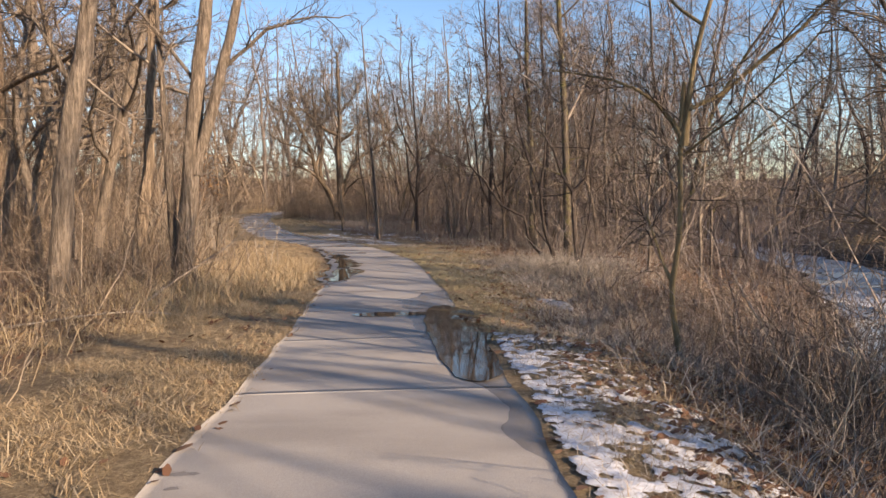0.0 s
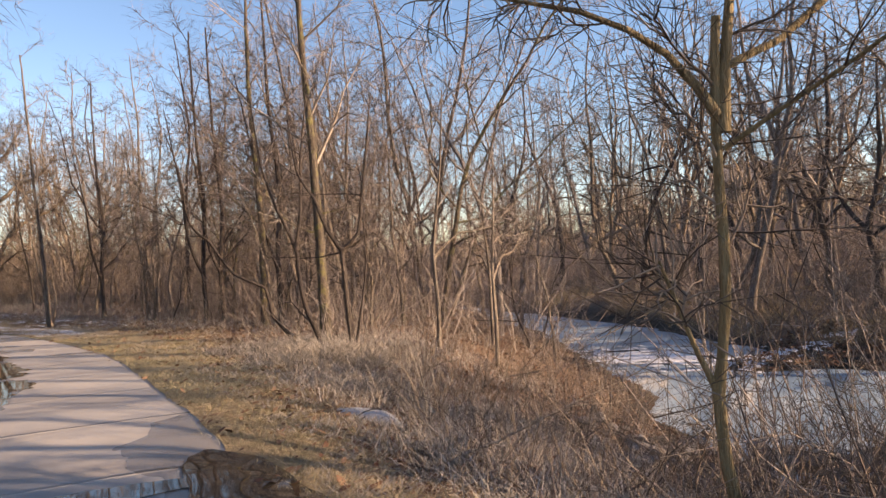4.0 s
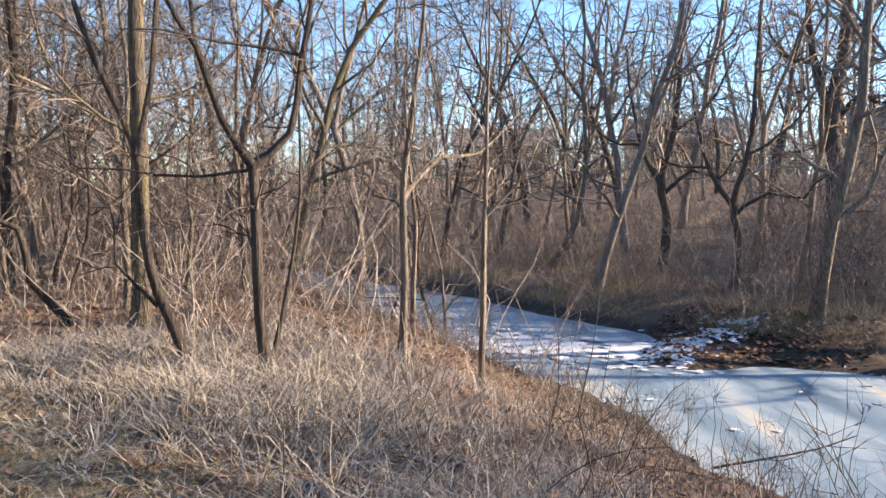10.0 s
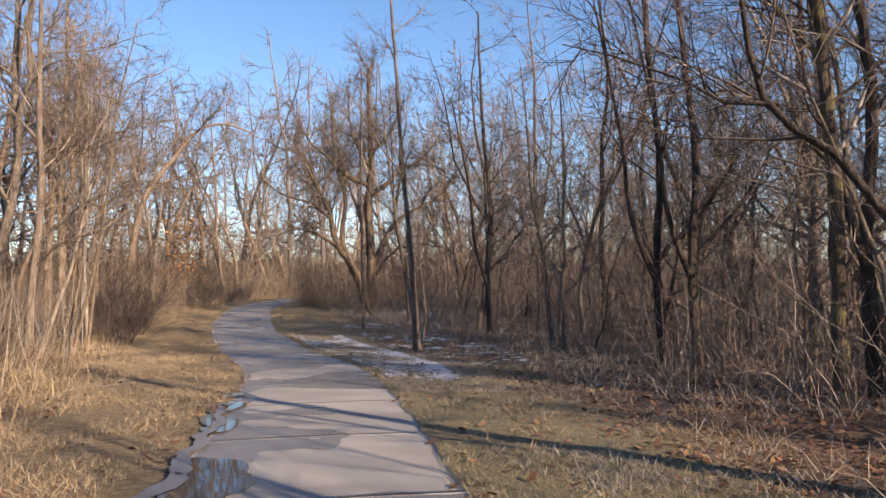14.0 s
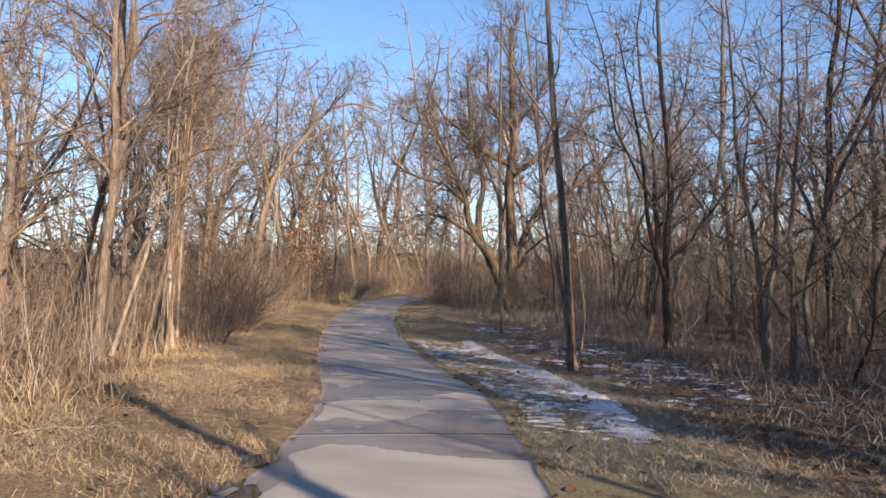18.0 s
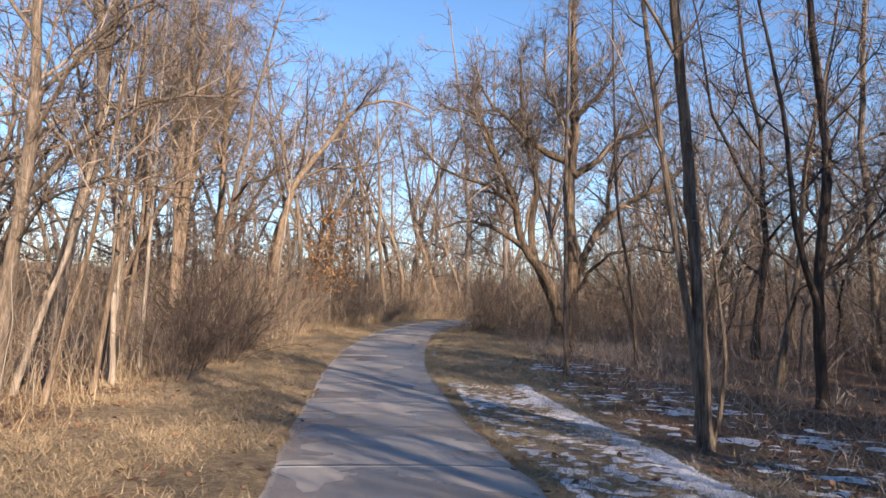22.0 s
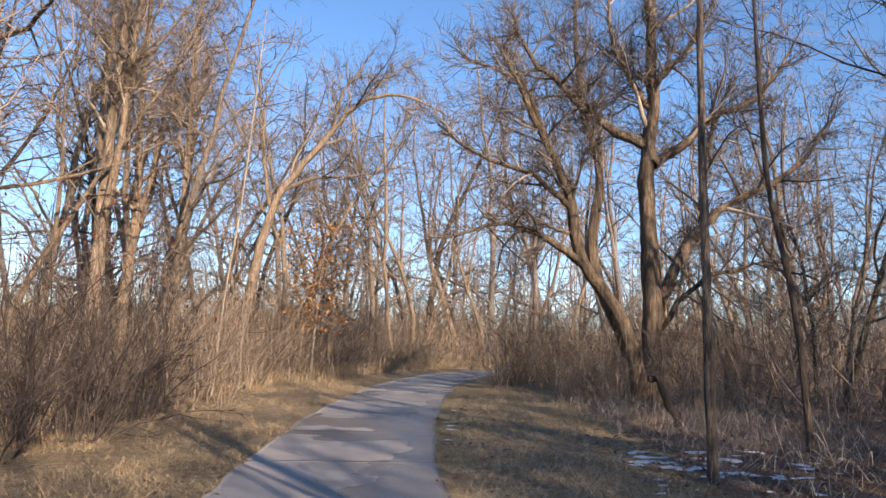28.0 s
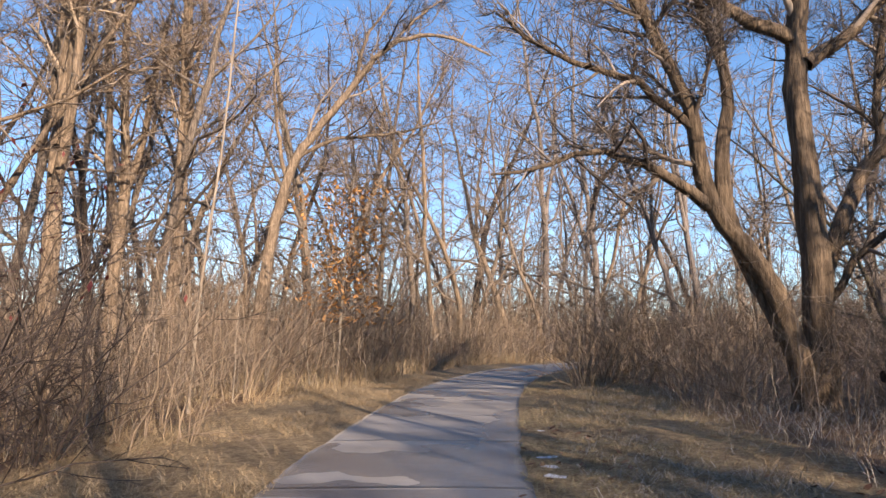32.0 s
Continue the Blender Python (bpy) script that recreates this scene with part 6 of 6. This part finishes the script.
# ---- shrubs told apart ----
def shrub(name, x, y, h, width, stems, material, label, seed, radius=0.012, lean=0.6, density=8):
    q = np.random.default_rng(seed)
    polys, subs = [], []
    for _ in range(stems):
        a, l = q.uniform(0, 6.28), q.uniform(0.05, lean)
        s = bend(q, (math.cos(a) * width * .3, math.sin(a) * width * .3, -0.08), (math.cos(a) * l, math.sin(a) * l, 1), h * q.uniform(0.6, 1.15), radius * q.uniform(0.5, 1.3), radius * 0.3, 6, 0.21, 0.02)
        polys.append(s)
        subs += sprout(q, s, 7, 0.15, h * 0.42, (0.4, 1.2), 3, 0.24, 0.03, 0.55, radius * 0.3)
    a = twig_rods(q, *segments(polys + subs), density, h * 0.16, radius * 0.25)
    root = tagged(new(name), label, "shrub")
    for s in polys:
        v, f = tubes([s], 5)
        part("stem", mesh_from("stem", v, f), material, root)
    v1, f1 = tubes(subs, 3)
    v2, f2 = rods_mesh([a])
    part("twig_crown", mesh_from("twig_crown", np.concatenate([v1, v2]), [f1, f2 + len(v1)]), material, root)
    root.matrix_world = pose(x, y, gz(x, y))
    return root


shrub("leafless_shrub", -15.1, 45.2, 2.9, 1.8, 34, TWIG_DARK, "large dark leafless shrub at the lawn edge", 501, 0.016)
shrub("leafless_shrub", -16.3, 47.4, 3.6, 1.8, 26, TWIG_DARK, "arching leafless shrub at the thicket edge", 502, 0.016)
shrub("leafless_shrub", -13.6, 41.6, 1.9, 1.4, 20, TWIG_DARK, "dark tangled shrub behind pale stems", 511, 0.012)
shrub("leafless_shrub", -14.7, 43.6, 2.2, 1.3, 20, TWIG_DARK, "low dark tangled shrub under pale stems", 503)
shrub("leafless_shrub", -9.4, 27.0, 1.0, 0.8, 10, TWIG_DARK, "small dark shrub in the sunny grass", 504, 0.008)
shrub("bleached_shrub", 4.1, 7.2, 2.2, 1.0, 9, TWIG_PALE, "bleached dead branches over the bank", 505, 0.014, 1.3, 5)
shrub("bleached_shrub", 6.0, 10.1, 2.6, 1.2, 10, TWIG_PALE, "bleached dead branches sprawling from the near thicket", 512, 0.012, 1.5, 4)
shrub("bleached_shrub", 3.2, 5.6, 1.3, 0.7, 8, TWIG_PALE, "pale dead twigs rising from leaf litter", 506, 0.008, 0.6, 3)
shrub("brush_clump", 10.4, 8.6, 2.8, 2.2, 20, TWIG_TAN, "dense grey brush clump at the pond's edge", 507, 0.014, 0.9)
shrub("brush_clump", 6.2, 8.8, 2.0, 1.6, 16, TWIG_TAN, "tangled brush on the near bank", 508, 0.010, 0.9)
shrub("brush_clump", 5.2, 10.2, 1.3, 1.0, 12, TWIG_RED, "low reddish brush above the stones", 509, 0.008, 0.9)
shrub("brush_clump", 4.9, 9.4, 1.8, 1.8, 14, TWIG_TAN, "tall tangled grey brush on the near bank", 541, 0.009, 0.8, 6)
shrub("brush_clump", 8.0, 10.4, 2.4, 2.0, 18, TWIG_TAN, "tall grey brush beside the weir stones", 542, 0.013, 0.9, 6)
shrub("brush_clump", 11.2, 11.2, 3.2, 2.2, 24, TWIG_DARK, "dark dense shrub at the ice edge", 543, 0.015, 1.0, 8)
shrub("brush_clump", 5.4, 8.0, 1.9, 1.8, 14, TWIG_TAN, "tall tangled brush above the leafy bank", 544, 0.009, 0.8, 6)
for k, (px, py, hh) in enumerate(((-8.4, 54.2, 2.4), (-7.4, 53.9, 2.0), (-6.3, 54.5, 2.3), (-9.4, 55.0, 2.6), (-5.4, 55.2, 2.4), (-8.9, 56.4, 3.0))):
    shrub("willow_undergrowth", px, py, hh, 1.4, 16, TWIG, "dense leafless undergrowth round the great willow", 550 + k, 0.011, 0.7, 8)
for k, (px, py, hh) in enumerate(((-15.0, 48.8, 2.2), (-16.6, 50.0, 3.0), (-17.6, 53.2, 3.2), (-18.6, 55.4, 3.0), (-19.6, 57.4, 3.0), (-20.2, 60.0, 3.2), (-20.6, 63.0, 3.0))):
    shrub("thicket_shrub", px - 0.6, py, hh, 1.8, 18, TWIG_TAN, "tall tan leafless shrub of the sunny thicket", 560 + k, 0.013, 0.6, 6)
for k, (px, py, turn) in enumerate(((7.0, 6.0, 140), (4.9, 4.2, 260), (9.8, 8.2, 80))):
    ob = rest(SAPLINGS[k % 3], px, py, turn, 1.05, (4, -3))
    tagged(ob, "bare sapling rising from the brushy near bank", group="bank saplings")
def dried_leaves(owner, count, low, high, wide, size, material, label, seed):
    """Small hanging leaves spread through the crown of a thing, as one part."""
    q = np.random.default_rng(seed)
    c = np.stack([q.normal(0, wide, count), q.normal(0, wide, count), q.uniform(low, high, count)], -1)
    a, b = q.uniform(0, 6.28, count), q.uniform(-1.2, 0.3, count)
    ux = np.stack([np.cos(a) * np.cos(b), np.sin(a) * np.cos(b), np.sin(b)], -1) * size
    uy = np.stack([-np.sin(a), np.cos(a), q.uniform(-0.6, 0.6, count)], -1) * size * 0.4
    pts = np.stack([c - ux, c - uy, c + ux, c + uy], 1).reshape(-1, 3)
    part("foliage", mesh_from("foliage", pts, np.arange(count * 4).reshape(-1, 4)), material, owner, label)


for ob in [o for o in bpy.data.objects if o.name.startswith("leafless_shrub") and o.location.x < -15]:
    dried_leaves(ob, 90, 1.6, 3.8, 0.8, 0.05, SEED, "few dark red dried leaves", 580)
for k, (px, py, h) in enumerate(((5.3, 19.1, 3.2), (6.6, 19.0, 3.0), (7.8, 21.5, 2.6))):
    own_tree("bank_sapling", px, py, 40 * k, [([(0, 0, 0), (0.05, 0, 1), (0.0, 0, 2.0), (0.25, 0, h * 1.2), (0.4, 0, h * 1.7)], 0.045, 0.01), ([(0, 0, 1.9), (0.6, 0, 2.4), (1.3, 0, 2.5), (2.2, 0, 3.2)], 0.03, 0.006)], [],
             BARK, TWIG, "grey bare sapling on the brushy stream bank", 520 + k, 4, 3, 0.35, 0.003, (8, 4), 6, "tree", 0.3)

# ---- stones ----
def stone(x, y, size, seed, squash=0.65, name="boulder", label="grey weathered boulder at the icy water's edge", sink=0.3, z=None):
    q = np.random.default_rng(seed)
    bm = bmesh.new()
    bmesh.ops.create_icosphere(bm, subdivisions=3, radius=1)
    off = Vector(q.uniform(-50, 50, 3))
    cuts = [(Vector(q.normal(0, 1, 3)).normalized(), q.uniform(0.35, 0.75)) for _ in range(11)]
    for v in bm.verts:
        c = v.co.copy()
        for nrm, dd in cuts:
            k = c.dot(nrm) - dd
            if k > 0:
                c -= nrm * k
        c *= 1 + 0.10 * noise.noise(c * 1.8 + off) + 0.05 * noise.noise(c * 5 + off)
        v.co = (c.x * q.uniform(1.0, 1.0) * 1.25, c.y, c.z * squash)
    for f in bm.faces:
        f.smooth = False
    ob = from_bm(name, bm, STONE)
    base = (max(gz(x, y), WATER) if z is None else z)
    ob.matrix_world = pose(x, y, base + size * squash * (1 - sink) * 0.75, q.uniform(-12, 12), q.uniform(-12, 12), q.uniform(0, 360)) @ Matrix.Scale(size, 4)
    return tagged(ob, label, "stone", "boulders of the weir")


q = np.random.default_rng(600)
for k in range(78):
    t = q.uniform(-0.12, 1)
    px = 6.6 + 3.6 * t + q.normal(0, 0.45)
    py = 14.2 - 2.2 * t + q.normal(0, 0.55)
    stone(px, py, q.uniform(0.08, 0.25), 601 + k)
for k, (px, py, s) in enumerate(((6.55, 14.2, 0.42), (9.45, 12.6, 0.40), (8.85, 15.3, 0.22), (7.6, 13.4, 0.42), (8.6, 12.9, 0.46), (10.2, 12.2, 0.45), (11.0, 11.4, 0.5), (7.2, 14.6, 0.4))):
    stone(px, py, s * 0.7, 650 + k)

# half-buried pale rounded slab with a dark seam
bm = bmesh.new()
bmesh.ops.create_uvsphere(bm, u_segments=40, v_segments=24, radius=1)
for v in bm.verts:
    v.co = (v.co.x * 0.72, v.co.y * 0.46, math.copysign(abs(v.co.z) ** 0.8, v.co.z) * 0.32)
    v.co += 0.03 * noise.noise_vector(v.co * 2.5)
for f in bm.faces:
    f.smooth = True
slab_root = tagged(new("rounded_slab"), "pale half-buried rounded stone slab with a dark seam", "stone")
from_bm("body", bm, PALE_STONE, slab_root)
arcp = [(0.10 + 0.10 * math.cos(a) * 0.5, 0.47 * math.cos(a), 0.335 * math.sin(a) ** 0.8 + 0.002) for a in np.linspace(0.15, 2.99, 24)]
v, f = tubes([(np.array(arcp), np.full(24, 0.016))], 6)
part("seam", mesh_from("seam", v, f), SEAM, slab_root, "dark curved seam")
slab_root.matrix_world = pose(2.03, 13.75, gz(2.03, 13.75) - 0.05, 0, 6, -52) @ Matrix.Diagonal((0.66, 0.62, 0.4, 1))

# ---- dead branches lying about ----
def fallen(x, y, turn, length, r0, label, seed, lift=0.02, rise=0.05, material=None):
    q = np.random.default_rng(seed)
    s = bend(q, (0, 0, r0), (1, 0, rise), length, r0, r0 * 0.3, 7, 0.09, -0.01)
    sub = sprout(q, s, 5, 0.3, length * 0.35, (0.4, 0.8), 3, 0.15, 0.02, 0.6, r0 * 0.25)
    root = tagged(new("fallen_branch"), label, "branch")
    v, f = tubes([s], 7)
    part("stem", mesh_from("stem", v, f), material or BARK_PALE, root)
    v, f = tubes(sub, 4)
    part("side_twig", mesh_from("side_twig", v, f), material or BARK_PALE, root)
    root.matrix_world = pose(x, y, max(gz(x, y), WATER) + lift, 0, 0, turn)


fallen(2.3, 11.4, -15, 2.2, 0.014, "pale thin dead branch on the leafy bank", 701, 0.1, 0.25)
fallen(-5.9, 9.4, 30, 2.6, 0.02, "pale fallen branch at the foot of the trees", 702)
fallen(-5.0, 12.4, 55, 2.4, 0.022, "leaning pale dead branch in the brush", 703, 0.05, 0.6)
fallen(9.0, 17.0, -60, 1.8, 0.02, "dark twiggy branch frozen into the ice edge", 704, 0.05, 0.3, BARK_DARK)
fallen(15.2, 14.0, 10, 1.3, 0.025, "dark branch lying on the ice", 705, 0.03, 0.02, BARK_DARK)
fallen(1.5, 21.5, 100, 0.7, 0.012, "dark stick lying on the grass verge", 706, 0.01, 0.0, BARK_DARK)
fallen(-8.2, 30.0, 20, 1.2, 0.012, "thin stick in the sunny grass", 707)
for k in range(16):
    a, b = RNG.uniform(10, 20), RNG.uniform(11.5, 17)
    if stream(np.array([a]), np.array([b]))[0] < -0.6:
        fallen(a, b, RNG.uniform(0, 360), RNG.uniform(0.25, 0.6), 0.012, "small dark twig scrap on the ice", 720 + k, 0.025, 0.0, BARK_DARK)

# ---- houses on the hill ----
def box_mesh(x0, x1, y0, y1, z0, z1):
    bm = bmesh.new()
    bmesh.ops.create_cube(bm, size=1, matrix=Matrix.Translation(((x0 + x1) / 2, (y0 + y1) / 2, (z0 + z1) / 2)) @ Matrix.Diagonal((x1 - x0, y1 - y0, z1 - z0, 1)))
    return bm


def house(x, y, turn, w, d, h, rise, siding, label):
    root = tagged(new("house"), label, "house")
    body = box_mesh(-w / 2, w / 2, -d / 2, d / 2, -1.5, h)
    g1 = [body.verts.new((sx * w / 2, sy, h if sy else h + rise)) for sx in (-1, 1) for sy in (-d / 2, d / 2, 0)]
    body.faces.new(g1[0:3])
    body.faces.new(g1[3:6])
    from_bm("wall", body, siding, root)
    bm = bmesh.new()
    o, th = 0.5, 0.22
    slope = rise / (d / 2)
    prof = [(-d / 2 - o, h - o * slope), (0, h + rise), (d / 2 + o, h - o * slope), (d / 2 + o, h - o * slope + th), (0, h + rise + th), (-d / 2 - o, h - o * slope + th)]
    ends = [[bm.verts.new((sx * (w / 2 + o), a, b)) for a, b in prof] for sx in (-1, 1)]
    for i in range(6):
        j = (i + 1) % 6
        bm.faces.new((ends[0][i], ends[0][j], ends[1][j], ends[1][i]))
    for e in ends:
        bm.faces.new((e[0], e[1], e[4], e[5]))
        bm.faces.new((e[1], e[2], e[3], e[4]))
    bmesh.ops.recalc_face_normals(bm, faces=bm.faces)
    roof = from_bm("roof", bm, ROOFING, root)
    from_bm("chimney", box_mesh(w * .2, w * .2 + .8, -.4, .4, h + rise * .4, h + rise + 1.0), SIDING_C, roof)
    for floor in range(2):
        for k in range(int(w / 3)):
            cx, z0 = -w / 2 + 1.7 + k * 3, 0.9 + floor * 2.7
            win = from_bm("window", box_mesh(cx - .6, cx + .6, -d / 2 - 0.05, -d / 2 + 0.02, z0, z0 + 1.4), TRIM, root)
            from_bm("pane", box_mesh(cx - .5, cx + .5, -d / 2 - 0.07, -d / 2 - 0.03, z0 + .1, z0 + 1.3), GLASS, win)
    root.matrix_world = pose(x, y, float(height(x, y)) + 0.2, 0, 0, turn)
    return root


house(97, 62, -62, 14, 9, 5.2, 3.0, SIDING_A, "two-storey tan house with grey roof on the hill")
house(88, 86, -50, 15, 9, 4.8, 2.8, SIDING_C, "brown house with grey roof behind the trees")
house(102, 38, -78, 12, 9, 5.2, 3.2, SIDING_B, "cream-coloured house high on the slope")

for k, ob in enumerate(KINDS):
    px, py = (-24 - 2.4 * (k % 3), 26 + 5.2 * (k // 3)) if k < 4 else (8.5 + 2.6 * (k % 3), 40 + 4.6 * (k // 3)) if k < 8 else (26 + 3.0 * (k % 4), 30 + 5 * (k % 3))
    ob.matrix_world = pose(px, py, gz(px, py))
for k, ob in enumerate(SAPLINGS):
    px, py = -22 + 1.7 * k, 72 + 1.3 * k
    ob.matrix_world = pose(px, py, gz(px, py))
